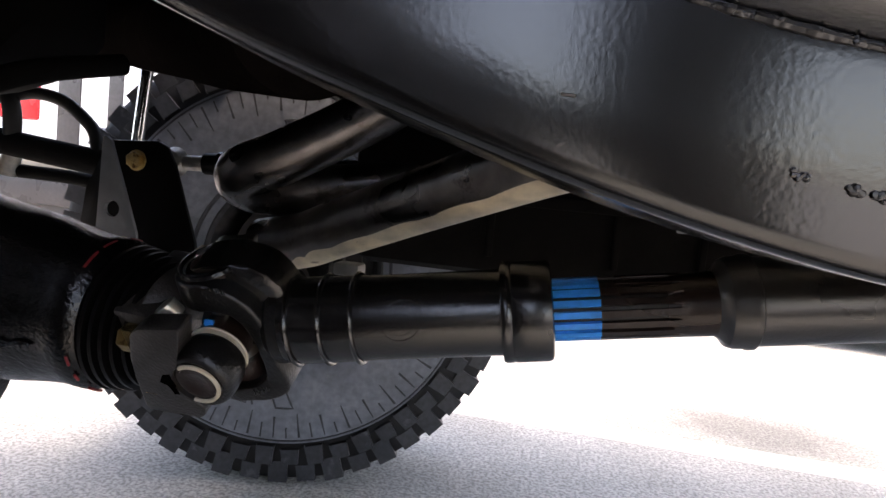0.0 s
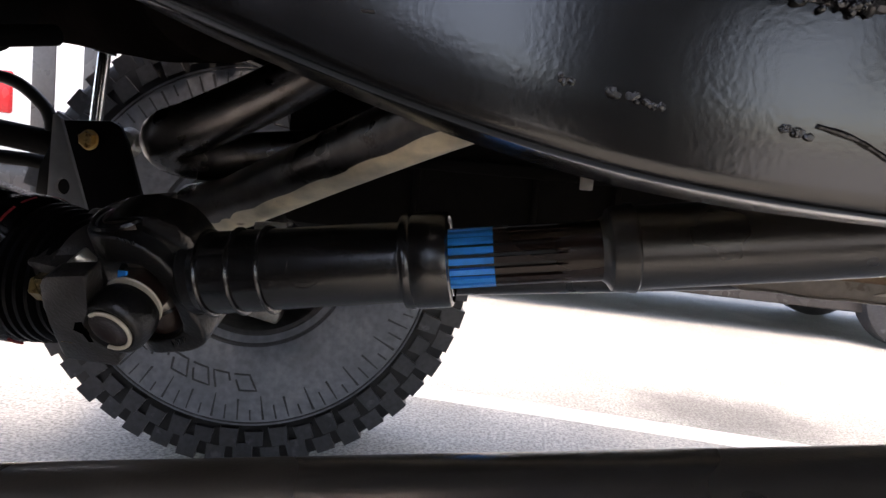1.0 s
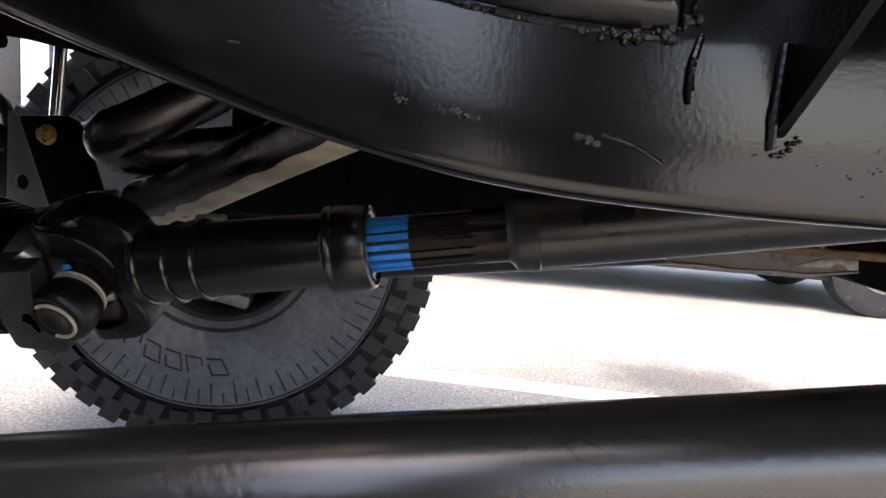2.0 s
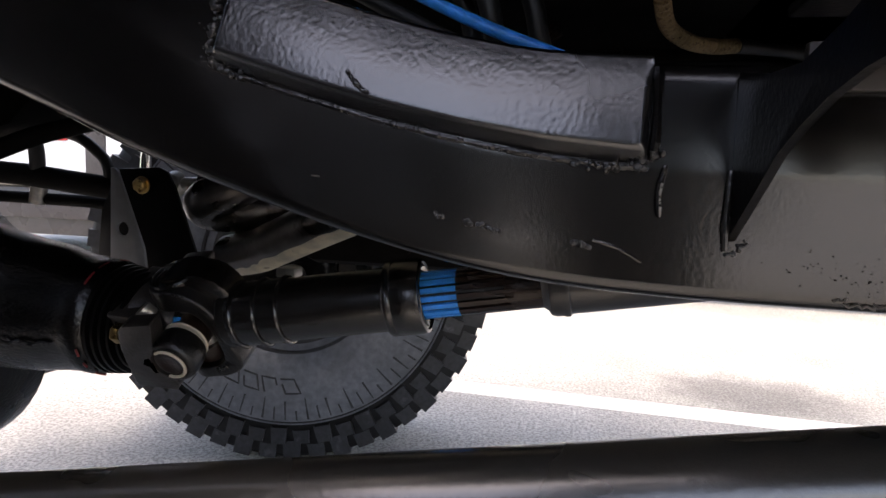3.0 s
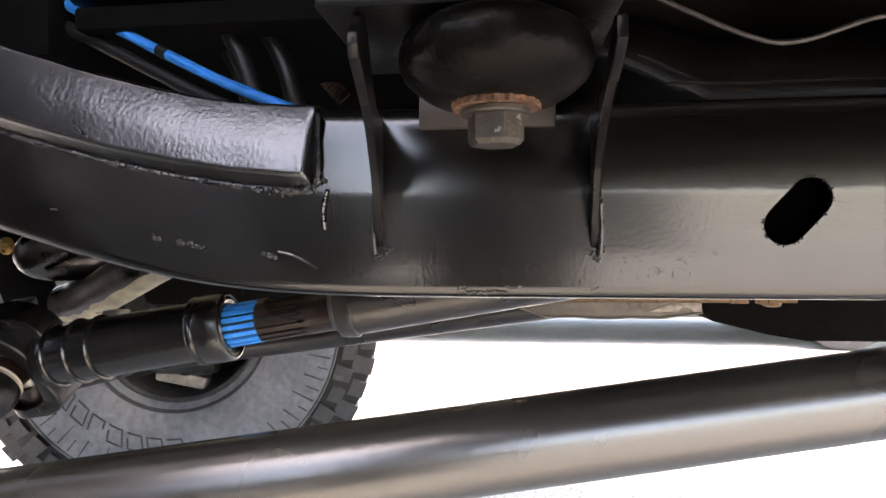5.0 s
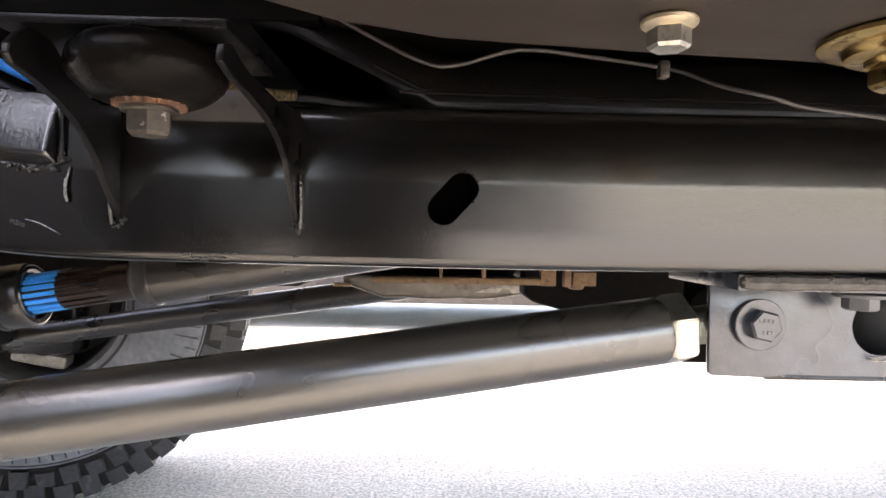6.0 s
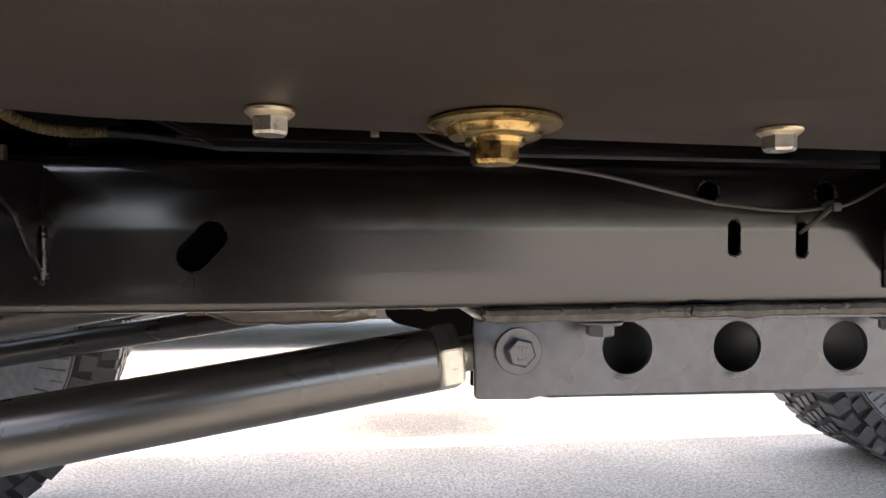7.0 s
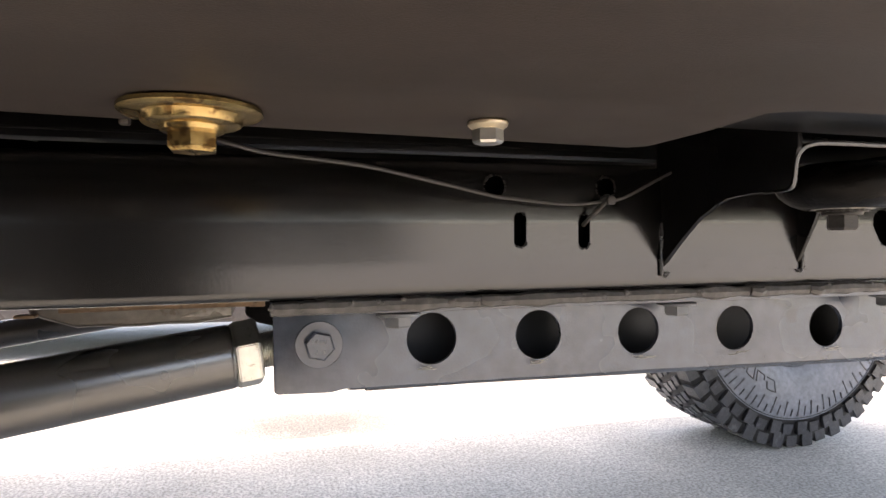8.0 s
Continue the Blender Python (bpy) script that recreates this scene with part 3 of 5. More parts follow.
far_rail = thing("chassis_rail", "black boxed steel chassis rail on the vehicle's other side", "chassis rail")
part("rail_body", rail_mesh(1.06, True), "rail", far_rail)
cross = thing("crossmember", "dark steel crossmember tube between the chassis rails", "crossmember")
CROSS = [(-0.018, 0.425, 0.823), (-0.10, 0.512, 0.838), (-0.20, 0.62, 0.857), (-0.30, 0.725, 0.880), (-0.45, 0.86, 0.910), (-0.62, 0.97, 0.942), (-0.80, 1.05, 0.965)]
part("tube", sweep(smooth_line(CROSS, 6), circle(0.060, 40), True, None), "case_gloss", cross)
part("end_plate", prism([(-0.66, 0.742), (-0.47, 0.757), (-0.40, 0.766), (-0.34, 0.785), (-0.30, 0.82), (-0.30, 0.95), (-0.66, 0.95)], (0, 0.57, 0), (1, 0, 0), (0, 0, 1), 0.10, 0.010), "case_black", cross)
part("end_tab", box(-0.0335, -0.0310, 0.4275, 0.4305, 0.768, 0.786, 0.0006), "bolt_dirty", cross, "small pale upright tab")
br = thing("brace_rod", "dark brown-black steel brace rod under the crossmember", "brace rod")
part("rod", rod(smooth_line([(-0.46, 0.43, 0.700), (-0.38, 0.432, 0.731), (-0.31, 0.436, 0.757), (-0.275, 0.46, 0.776), (-0.26, 0.54, 0.80)], 4), 0.0105, 20), "case_black", br)
cm2 = thing("crossmember", "black tubular crossmember under the gearbox", "crossmember")
part("tube", rod([(1.32, RAIL_Y + 0.08, 0.735), (1.32, 0.98, 0.735)], 0.03), "black", cm2)


# ---- body mounts on the rail ----
def body_mount(x0, x1, cx, group, edges, drop, skews, swell=1.0, bolt_mat="bolt_dirty", washer_mat="rust", top=0.806):
    e = thing("body_mount", "black steel body mount with rubber cup and rusty bolt", "body mount", group)
    for k, (x, edge, m) in enumerate(zip((x0, x1), edges, skews)):
        part("gusset", prism(edge, (x - 0.0025 + 0.178 * m, 0, 0), (-m, 1, 0), (0, 0, 1), 0.004, 0.0009), "gusset", e)
        side = -1 if k == 0 else 1
        low = edge[0][1]
        line = [(x - 0.0005 + side * 0.0028, 0.1775, low - 0.003), (x - 0.0005 + side * 0.0035, 0.1768, 0.718), (x - 0.0005 + side * 0.0032, 0.1768, 0.730), (x - 0.0005 + side * 0.0026, 0.1775, 0.744)]
        part("weld_bead", weld(line, 0.0017, int(x * 100)), "weld_black", e, "lumpy black weld")
        tagged(part("weld_spatter", crumbs(int(x * 90), line, 0.0007, 22, 0.0004, 0.0011), "weld_black", e, angle=50), "shiny weld crumbs", kind="stuff")
        tagged(part("weld_spatter", crumbs(int(x * 70), [(x - 0.004, 0.1775, low - 0.001), (x, 0.1775, low - 0.004), (x + 0.005, 0.1775, low)], 0.0010, 20, 0.0004, 0.0011), "weld_black", e, angle=50), "weld crumbs at the gusset's foot", kind="stuff")
    part("back_plate", box(cx - 0.046, cx + 0.031, 0.175, 0.181, 0.779, 0.800, 0.001), "plate_brown", e, "pale grey-brown plate")
    part("top_plate", box(x0 + 0.003, x1 - 0.006, 0.050, 0.140, top, top + 0.005, 0.0015), "gusset", e)
    cup_line = [(h * (1.0 + (swell - 1.0) * 0.6), r * swell) for h, r in [(-0.002, 0.012), (-0.002, 0.0235), (0.0002, 0.0280), (0.0030, 0.0318), (0.0070, 0.0362), (0.0112, 0.0382), (0.0165, 0.0384), (0.0215, 0.0370), (0.0255, 0.0335), (0.0280, 0.0290), (0.0292, 0.0220), (0.0296, 0.0)]]
    part("rubber_cup", lathe(cup_line, (cx, 0.074, 0.7700 + drop), (0, 0, 1), 48), "mount_rubber", e, "dusty black domed rubber cup")
    wz = bmesh.new()
    u, v = Vector((1, 0, 0)), Vector((0, 1, 0))
    rim = []
    for i in range(80):
        a = 2 * math.pi * i / 80
        r = 0.0172 + (0.0007 if i % 4 < 2 else -0.0003) + 0.0006 * noise.noise(Vector((i * 0.4, cx, 0)))
        rim.append((r * math.cos(a), r * math.sin(a)))
    prism(rim, (cx, 0.074, 0.7655 + drop), u, v, 0.0032, 0.0, wz)
    part("washer", wz, washer_mat, e, "rusty serrated washer" if washer_mat == "rust" else "dark dirty washer", angle=25)
    w2 = bmesh.new()
    washer((cx, 0.074, 0.7630 + drop), (0, 0, 1), 0.0140, 0.004, 0.0027, w2)
    part("washer", w2, bolt_mat, e)
    part("bolt", hex_head((cx, 0.074, 0.7632 + drop), (0, 0, -1), 0.0198, 0.0120, None, 12), bolt_mat, e, "dirty chipped hexagon bolt head", angle=20)
    return e


body_mount(0.383, 0.505, 0.4522, "body mounts on the rail",
           ([(0.1800, 0.7100), (0.1690, 0.7205), (0.1522, 0.7357), (0.1380, 0.7490), (0.1234, 0.7590), (0.1060, 0.7665), (0.0870, 0.7725), (0.0620, 0.7770), (0.0420, 0.7790), (0.0375, 0.7830), (0.0390, 0.7880), (0.0480, 0.7960), (0.0640, 0.8050), (0.0800, 0.8010), (0.1000, 0.7890), (0.1250, 0.7805), (0.1500, 0.7820), (0.1800, 0.7880)],
            [(0.1800, 0.7090), (0.1690, 0.7240), (0.1515, 0.7515), (0.1390, 0.7590), (0.1232, 0.7668), (0.1050, 0.7735), (0.0790, 0.7775), (0.0600, 0.7795), (0.0460, 0.7840), (0.0480, 0.7930), (0.0580, 0.7960), (0.0680, 0.7910), (0.0800, 0.7870), (0.1250, 0.7835), (0.1800, 0.7870)]), 0.0010, (0.15, -0.06), 1.0, top=0.8005)
rear_mount = body_mount(1.170, 1.325, 1.258, "body mounts on the rail",
           ([(0.1860, 0.6990), (0.1740, 0.7080), (0.1600, 0.7205), (0.1470, 0.7315), (0.1280, 0.7460), (0.1090, 0.7565), (0.0950, 0.7602), (0.0790, 0.7620), (0.0400, 0.7622), (0.0345, 0.7660), (0.0325, 0.7830), (0.0290, 0.7900), (0.0290, 0.8200), (0.1860, 0.8200)],
            [(0.1860, 0.7005), (0.1780, 0.7070), (0.1620, 0.7390), (0.1560, 0.7550), (0.1400, 0.7620), (0.0360, 0.7640), (0.0360, 0.8000), (0.1860, 0.8000)]), -0.016, (0.0, 0.0), 1.22, "yoke", "yoke", 0.7975)
part("rolled_lip", sweep(smooth_line([(1.1690, 0.060, 0.7622), (1.1690, 0.040, 0.7624), (1.1690, 0.0345, 0.7665), (1.1695, 0.0322, 0.7830), (1.1730, 0.0300, 0.7900), (1.1800, 0.0290, 0.7930), (1.1950, 0.0288, 0.7942), (1.25, 0.0288, 0.7945), (1.32, 0.0288, 0.7945)], 5), rounded_rect(0.0034, 0.0026, 0.0009, 2)), "rail", rear_mount, "rounded glossy black bracket lip")
part("cup_flange", lathe([(0.0, 0.0), (0.0, 0.0215), (0.0012, 0.0225), (0.0024, 0.0215), (0.0024, 0.0)], (1.258, 0.074, 0.7515), (0, 0, 1), 40), "zinc_dull", rear_mount, "thin worn steel washer")

# ---- near control arm and its bracket ----
arm = thing("suspension_link", "satin black tubular lower control arm with a zinc jam nut", "control arm", "lower control arms")
A0, A1 = Vector((-0.45, 0.0959, 0.4690)), Vector((0.788, 0.2615, 0.6280))
adir = (A1 - A0).normalized()


def peel_tube(p0, p1, r, n, steps):
    """A coated tube whose paint is dimpled like orange peel, with rougher runs here and there."""
    a, b = basis(p1 - p0)
    bm = bmesh.new()
    rings = []
    for i in range(steps + 1):
        c = p0 + (p1 - p0) * i / steps
        ring = []
        for k in range(n):
            w = 2 * math.pi * k / n
            out = a * math.cos(w) + b * math.sin(w)
            p = c + out * r
            rough = 0.35 + 3.0 * max(0.0, noise.noise(p * 16) - 0.12) * max(0.0, min(1.0, (0.46 - p.x) / 0.1))
            ring.append(bm.verts.new(p + out * 0.00012 * rough * (noise.noise(p * 420) + 0.5 * noise.noise(p * 900))))
        rings.append(ring)
    for p, q in zip(rings, rings[1:]):
        for k in range(n):
            bm.faces.new((p[k], p[(k + 1) % n], q[(k + 1) % n], q[k]))
    bm.faces.new(rings[0][::-1])
    bm.faces.new(rings[-1])
    return bm


part("tube", peel_tube(A0, A1, 0.0282, 120, 900), "arm", arm)
bm = bmesh.new()
lathe([(0, 0.0274), (0.0012, 0.0278), (0.003, 0.0270), (0.003, 0.018)], A1, adir, 48, bm)
part("tube_end", bm, "arm", arm)
rnd = random.Random(23)
for cx, spread, count in ((0.345, 0.020, 70), (0.395, 0.014, 60), (0.300, 0.025, 40), (0.155, 0.020, 30), (0.050, 0.020, 24), (0.470, 0.020, 24)):
    bm = bmesh.new()
    for _ in range(count):
        x, a, r = cx + rnd.gauss(0, spread), radians(rnd.gauss(-8, 26)), rnd.uniform(0.0004, 0.0012)
        c = A0 + (A1 - A0) * ((x - A0.x) / (A1.x - A0.x))
        nrm = Vector((0, -math.cos(a), math.sin(a)))
        nrm = (nrm - adir * nrm.dot(adir)).normalized()
        q = adir.cross(nrm)
        base = c + nrm * 0.0279
        top = bm.verts.new(base + nrm * r * 0.55)
        ring = [bm.verts.new(base + (adir * math.cos(1.047 * i) * rnd.uniform(0.9, 2.0) + q * math.sin(1.047 * i)) * r) for i in range(6)]
        for i in range(6):
            bm.faces.new((top, ring[i], ring[(i + 1) % 6]))
    tagged(part("weld_spatter", bm, "arm", arm, angle=70), "fine spatter under the satin paint", kind="stuff")
nut_o = A1 + adir * 0.002
u, v = basis(adir, 8)
own = bmesh.new()
hx = hexagon(0.0535)
rings = []
for s, k in ((0, 0.90), (0.003, 1.0), (0.0205, 1.0), (0.0235, 0.90)):
    rings.append([own.verts.new(nut_o + adir * s + (u * a + v * b) * k) for a, b in hx])
for a, b in zip(rings, rings[1:]):
    for i in range(6):
        own.faces.new((a[i], a[(i + 1) % 6], b[(i + 1) % 6], b[i]))
own.faces.new(rings[0][::-1])
own.faces.new(rings[-1])
bmesh.ops.bevel(own, geom=own.edges[:], offset=0.0008, segments=2, affect='EDGES')
part("jam_nut", own, "zinc", arm, "bright zinc hexagon jam nut", angle=25)
prof = []
for i in range(30):
    prof += [(0.0225 + i * 0.0019, 0.0150), (0.0225 + i * 0.0019 + 0.00095, 0.0163)]
part("threaded_stud", lathe(prof, A1, adir, 32), "zinc", arm, "zinc threaded stud")
part("bushing", lathe([(-0.030, 0.008), (-0.030, 0.026), (-0.028, 0.028), (0.028, 0.028), (0.030, 0.026), (0.030, 0.008)], (0.861, 0.274, 0.6375), (0, 1, 0), 32), "black", arm)
part("axle_bushing", lathe([(-0.03, 0.01), (-0.03, 0.032), (0.03, 0.032), (0.03, 0.01)], A0, (0, 1, 0), 32), "black", arm)

brk = thing("control_arm_bracket", "grey-black steel bracket with round holes welded under the rail", "bracket")
BY = 0.243
poly = [(0.824, 0.6785), (0.8250, 0.598), (0.828, 0.5955), (0.874, 0.5942), (0.888, 0.5985), (1.20, 0.5950), (1.62, 0.5880), (1.62, 0.6805)]
web = part("web", prism(poly, (0, BY, 0), (1, 0, 0), (0, 0, 1), -0.005, 0.0012), "bracket", brk)
HOLES = [(0.9665, 0.6380), (1.0745, 0.6370), (1.1865, 0.6355), (1.3060, 0.6335), (1.4310, 0.6310)]
cut(web, [lathe([(-0.02, 0.0), (-0.02, 0.0240), (0.02, 0.0240), (0.02, 0.0)], (x, BY, z), (0, 1, 0), 40) for x, z in HOLES])
lip = bmesh.new()
for (xa, za), (xb, zb) in (((0.890, 0.5990), (1.62, 0.5885)),):
    sec = [(0, 0), (0.004, -0.0045), (0.012, -0.0065), (0.075, -0.0065), (0.075, -0.0025), (0.014, -0.0025), (0.006, 0.001), (0.005, 0.002)]
    a = [lip.verts.new((xa, BY + p, za + q)) for p, q in sec]
    b = [lip.verts.new((xb, BY + p, zb + q)) for p, q in sec]
    for i in range(len(sec)):
        j = (i + 1) % len(sec)
        lip.faces.new((a[i], a[j], b[j], b[i]))
    lip.faces.new(a)
    lip.faces.new(b[::-1])
part("bottom_lip", lip, "bracket", brk)
# one web in three tones: the shade behind the holes is painted in
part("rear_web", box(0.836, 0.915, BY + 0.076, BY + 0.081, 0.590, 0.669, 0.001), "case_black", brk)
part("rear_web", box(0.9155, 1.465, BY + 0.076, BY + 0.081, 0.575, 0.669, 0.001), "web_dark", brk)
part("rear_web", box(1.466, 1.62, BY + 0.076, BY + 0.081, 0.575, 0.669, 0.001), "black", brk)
part("top_flange", box(0.822, 1.62, RAIL_Y + 0.016, BY + 0.08, 0.6690, 0.6812, 0.001), "bracket", brk)
part("weld_bead", weld([(0.823, RAIL_Y + 0.012, 0.6755), (0.99, RAIL_Y + 0.0105, 0.677), (1.16, RAIL_Y + 0.0105, 0.678), (1.40, RAIL_Y + 0.0105, 0.6785), (1.60, RAIL_Y + 0.0105, 0.679)], 0.0056, 21), "weld", brk, "rippled painted weld")
SEAM = [(0.824, RAIL_Y + 0.0085, 0.6765), (0.99, RAIL_Y + 0.007, 0.678), (1.16, RAIL_Y + 0.007, 0.679), (1.40, RAIL_Y + 0.007, 0.6795), (1.60, RAIL_Y + 0.007, 0.680)]
tagged(part("weld_spatter", crumbs(52, SEAM, 0.0014, 260, 0.0010, 0.0030), "weld", brk, angle=60), "lumpy ripples of the painted weld", kind="stuff")
for wx in (0.995, 1.272, 1.345):
    part("weld_lump", weld([(wx, RAIL_Y + 0.007, 0.6785), (wx + 0.008, RAIL_Y + 0.0055, 0.6775), (wx + 0.016, RAIL_Y + 0.0075, 0.679)], 0.0062, int(wx * 77)), "weld", brk)
bb = bmesh.new()
washer((0.8632, BY - 0.0072, 0.6385), (0, 1, 0), 0.0208, 0.004, 0.0035, bb)
part("washer", bb, "bracket", brk)
bolt = part("bolt", hex_head((0.8632, BY - 0.0065, 0.6385), (0, -1, 0), 0.0232, 0.0105, None, 17), "bracket", brk, "painted hexagon bolt head with stamped marks", angle=20)
bars = bmesh.new()
for dx, dz, w in ((-0.006, 0.0042, 0.0018), (-0.0025, 0.0046, 0.0018), (0.0012, 0.0044, 0.0018), (0.0046, 0.0040, 0.0016), (-0.003, -0.0048, 0.0018), (0.0005, -0.005, 0.0014), (0.0036, -0.0046, 0.0018)):
    box(0.8632 + dx - w / 2, 0.8632 + dx + w / 2, BY - 0.0175, BY - 0.0166, 0.6385 + dz - 0.0014, 0.6385 + dz + 0.0014, 0.0002, bars)
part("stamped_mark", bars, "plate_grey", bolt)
for x in (0.929, 1.212, 1.490):
    fb = bmesh.new()
    washer((x, 0.2165, 0.6640), (0, 0, 1), 0.0190, 0.003, 0.0030, fb)
    hex_head((x, 0.2165, 0.6645), (0, 0, -1), 0.0215, 0.0105, fb, x * 300)
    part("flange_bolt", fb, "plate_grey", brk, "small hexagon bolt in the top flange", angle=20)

rnd = random.Random(31)
for hxx, hzz in HOLES:
    for k in range(3):
        cx, half = hxx + rnd.uniform(-0.008, 0.008), rnd.uniform(0.004, 0.011)
        zz = hzz - 0.0250 - 0.0012 * k
        part("scuff", rod([(cx - half, BY - 0.0049, zz + rnd.uniform(0, 0.001)), (cx, BY - 0.0051, zz), (cx + half, BY - 0.0049, zz + rnd.uniform(0, 0.0012))], 0.00045, 5), "zinc", brk, "bright bare scuff under the hole")

# far control arm
farm = thing("suspension_link", "black tubular lower control arm on the other side", "control arm", "lower control arms")
part("tube", rod([(-0.40, 1.175, 0.437), (0.2, 1.07, 0.536), (0.83, 0.96, 0.641)], 0.0262, 32), "tube", farm)
part("axle_bushing", lathe([(-0.03, 0.01), (-0.03, 0.032), (0.03, 0.032), (0.03, 0.01)], (-0.40, 1.175, 0.437), (0, 1, 0), 32), "black", farm)
fb2 = thing("control_arm_bracket", "black steel arm bracket under the other chassis rail", "bracket")
part("web", box(0.80, 1.60, 0.95, 0.985, 0.585, 0.69, 0.004), "black", fb2)

# ---- drive shaft ----
S0, S1 = Vector((0.0, 0.396, 0.6014)), Vector((0.35, 0.41, 0.6607))
sdir = (S1 - S0).normalized()
kx = 1.0 / sdir.x
shaft = thing("drive_shaft", "black front drive shaft with blue-marked splined slip joint", "drive shaft")


def on_shaft(name, prof, mat, label="", n=56, parent=None):
    return part(name, lathe([(x * kx, r) for x, r in prof], S0, sdir, n), mat, parent or shaft, label)


on_shaft("sleeve", [(-0.006, 0.0), (-0.006, 0.028), (0.006, 0.031), (0.055, 0.0305), (0.063, 0.0298), (0.158, 0.0296), (0.158, 0.02)], "shaft")
for x in (0.0085, 0.0312, 0.0532):
    on_shaft("weld_ring", [(x - 0.002, 0.0290), (x - 0.0014, 0.0322), (x, 0.0332), (x + 0.0014, 0.0322), (x + 0.002, 0.0290)], "shaft", "raised shiny ring")
on_shaft("seal_collar", [(0.151, 0.028), (0.1515, 0.0338), (0.153, 0.0348), (0.1575, 0.0346), (0.1585, 0.0338), (0.160, 0.0346), (0.181, 0.0344), (0.1835, 0.0335), (0.1845, 0.031), (0.1830, 0.030), (0.1830, 0.0275), (0.1845, 0.0265), (0.1830, 0.024), (0.1830, 0.019)], "shaft", "black stepped seal collar")


def spline(x0, x1, taper, n=17):
    """Splined bar: square ridges round a core, running out at one end."""
    bm = bmesh.new()
    u, v = basis(sdir)
    xs = [x0, x1] if not taper else [x0, x1 - 0.016, x1 - 0.006, x1]
    depth = [1, 1] if not taper else [1, 1, 0.5, 0.0]
    rings = []
    for x, d in zip(xs, depth):
        ring = []
        o = S0 + sdir * x * kx
        for i in range(n):
            for k, hi in ((0.0, 0), (0.22, 0), (0.34, 1), (0.88, 1)):
                a = 2 * math.pi * (i + k) / n
                r = 0.0213 if hi else 0.0213 - 0.0034 * d
                ring.append(bm.verts.new(o + (u * math.cos(a) + v * math.sin(a)) * r))
        rings.append(ring)
    m = len(rings[0])
    for a, b in zip(rings, rings[1:]):
        for j in range(m):
            bm.faces.new((a[j], a[(j + 1) % m], b[(j + 1) % m], b[j]))
    return bm


# black core deepens the spline grooves with painted shade
on_shaft("spline_core", [(0.180, 0.0), (0.180, 0.0190), (0.264, 0.0190), (0.264, 0.0)], "groove", "near-black core, the shade between the splines painted in")
em = bmesh.new()
ec = S0 + sdir * (0.088 * kx) + Vector((0, -0.0262, 0.002))
for rr in (0.0095, 0.0135):
    ring = []
    for k in range(25):
        a = 2 * math.pi * k / 24
        p = ec + sdir * (math.cos(a) * rr) + Vector((0, 0, 1)) * (math.sin(a) * rr)
        dz = p - (S0 + sdir * ((p - S0).dot(sdir)))
        p = p - dz + dz.normalized() * 0.0296
        ring.append(p)
    rod(ring, 0.0003 if rr < 0.01 else 0.0005, 6, em)
tagged(part("forged_mark", em, "shaft", shaft, "faint embossed ring"), kind="stuff")
part("blue_spline", spline(0.180, 0.2145, False), "blue", shaft, "bright blue painted spline", angle=25)
part("spline_bar", spline(0.2145, 0.2650, True), "spline", shaft, "brown greased spline", angle=25)
on_shaft("plain_bar", [(0.263, 0.0212), (0.2865, 0.0214), (0.291, 0.0235)], "spline")
on_shaft("shoulder", [(0.286, 0.0214), (0.2895, 0.0240), (0.292, 0.0285), (0.296, 0.0300), (0.302, 0.0302), (0.304, 0.0312), (0.3075, 0.0312), (0.309, 0.0295)], "tube")
on_shaft("shaft_tube", [(0.307, 0.0290), (0.5, 0.0290), (0.82, 0.0290), (0.82, 0.0)], "tube", "dusty dark tube")

# universal joint
J = S0 + sdir * (-0.041 * kx)
TA = Vector((0.0, -0.865, -0.502)).normalized()
TB = sdir.cross(TA).normalized()
if TB.z < 0:
    TB = -TB
XD = Vector((1, 0, 0.06)).normalized()
ujoint = part("joint_cross", rod([J - TA * 0.046, J + TA * 0.046], 0.0115, 24), "yoke", shaft)
rod_bm = rod([J - TB * 0.046, J + TB * 0.046], 0.0115, 24)
part("cross_arm", rod_bm, "zinc_dull", ujoint)
part("cross_hub", lathe([(-0.02, 0.0), (-0.018, 0.014), (0, 0.019), (0.018, 0.014), (0.02, 0.0)], J, XD, 24), "yoke", ujoint)
TV = Vector((1, 0, 0)).cross(TA).normalized()
TV = -TV if TV.z < 0 else TV
for sgn, ax in ((1, TA), (-1, TA), (1, TB), (-1, TB)):
    d = ax * sgn
    K = J - TV * 0.0055 if ax is TA else J
    part("bearing_cap", lathe([(0.026, 0.0), (0.026, 0.0165), (0.0535, 0.0160), (0.0535, 0.0138), (0.0552, 0.0134), (0.0555, 0.0090), (0.0548, 0.0080), (0.0548, 0.0)], K, d, 36), "spline", ujoint, "dark bearing cap")
    if ax is TB:
        continue
    arc = [K + d * 0.0558 + (Vector((1, 0, 0)) * math.cos(radians(w)) + TV * math.sin(radians(w))) * 0.0157 for w in range(-108, 130, 6)]
    part("snap_ring", rod(arc, 0.0015, 8), "cream", ujoint, "pale ring round the bearing cap")
    part("trunnion", lathe([(0.004, 0.0), (0.004, 0.0160), (0.009, 0.0190), (0.0245, 0.0190), (0.0245, 0.0)], J - TV * 0.002, d, 36), "spline", ujoint, "brown bare trunnion")
    part("seal_ring", lathe([(0.0240, 0.013), (0.0240, 0.0214), (0.0250, 0.0220), (0.0260, 0.0214), (0.0260, 0.013)], J - TV * 0.004, d, 36, closed=True), "cream", ujoint, "pale grey seal ring")
bd = bmesh.new()
box(-0.0035, 0.0035, -0.001, 0.0012, -0.003, 0.003, 0.0004, bd)
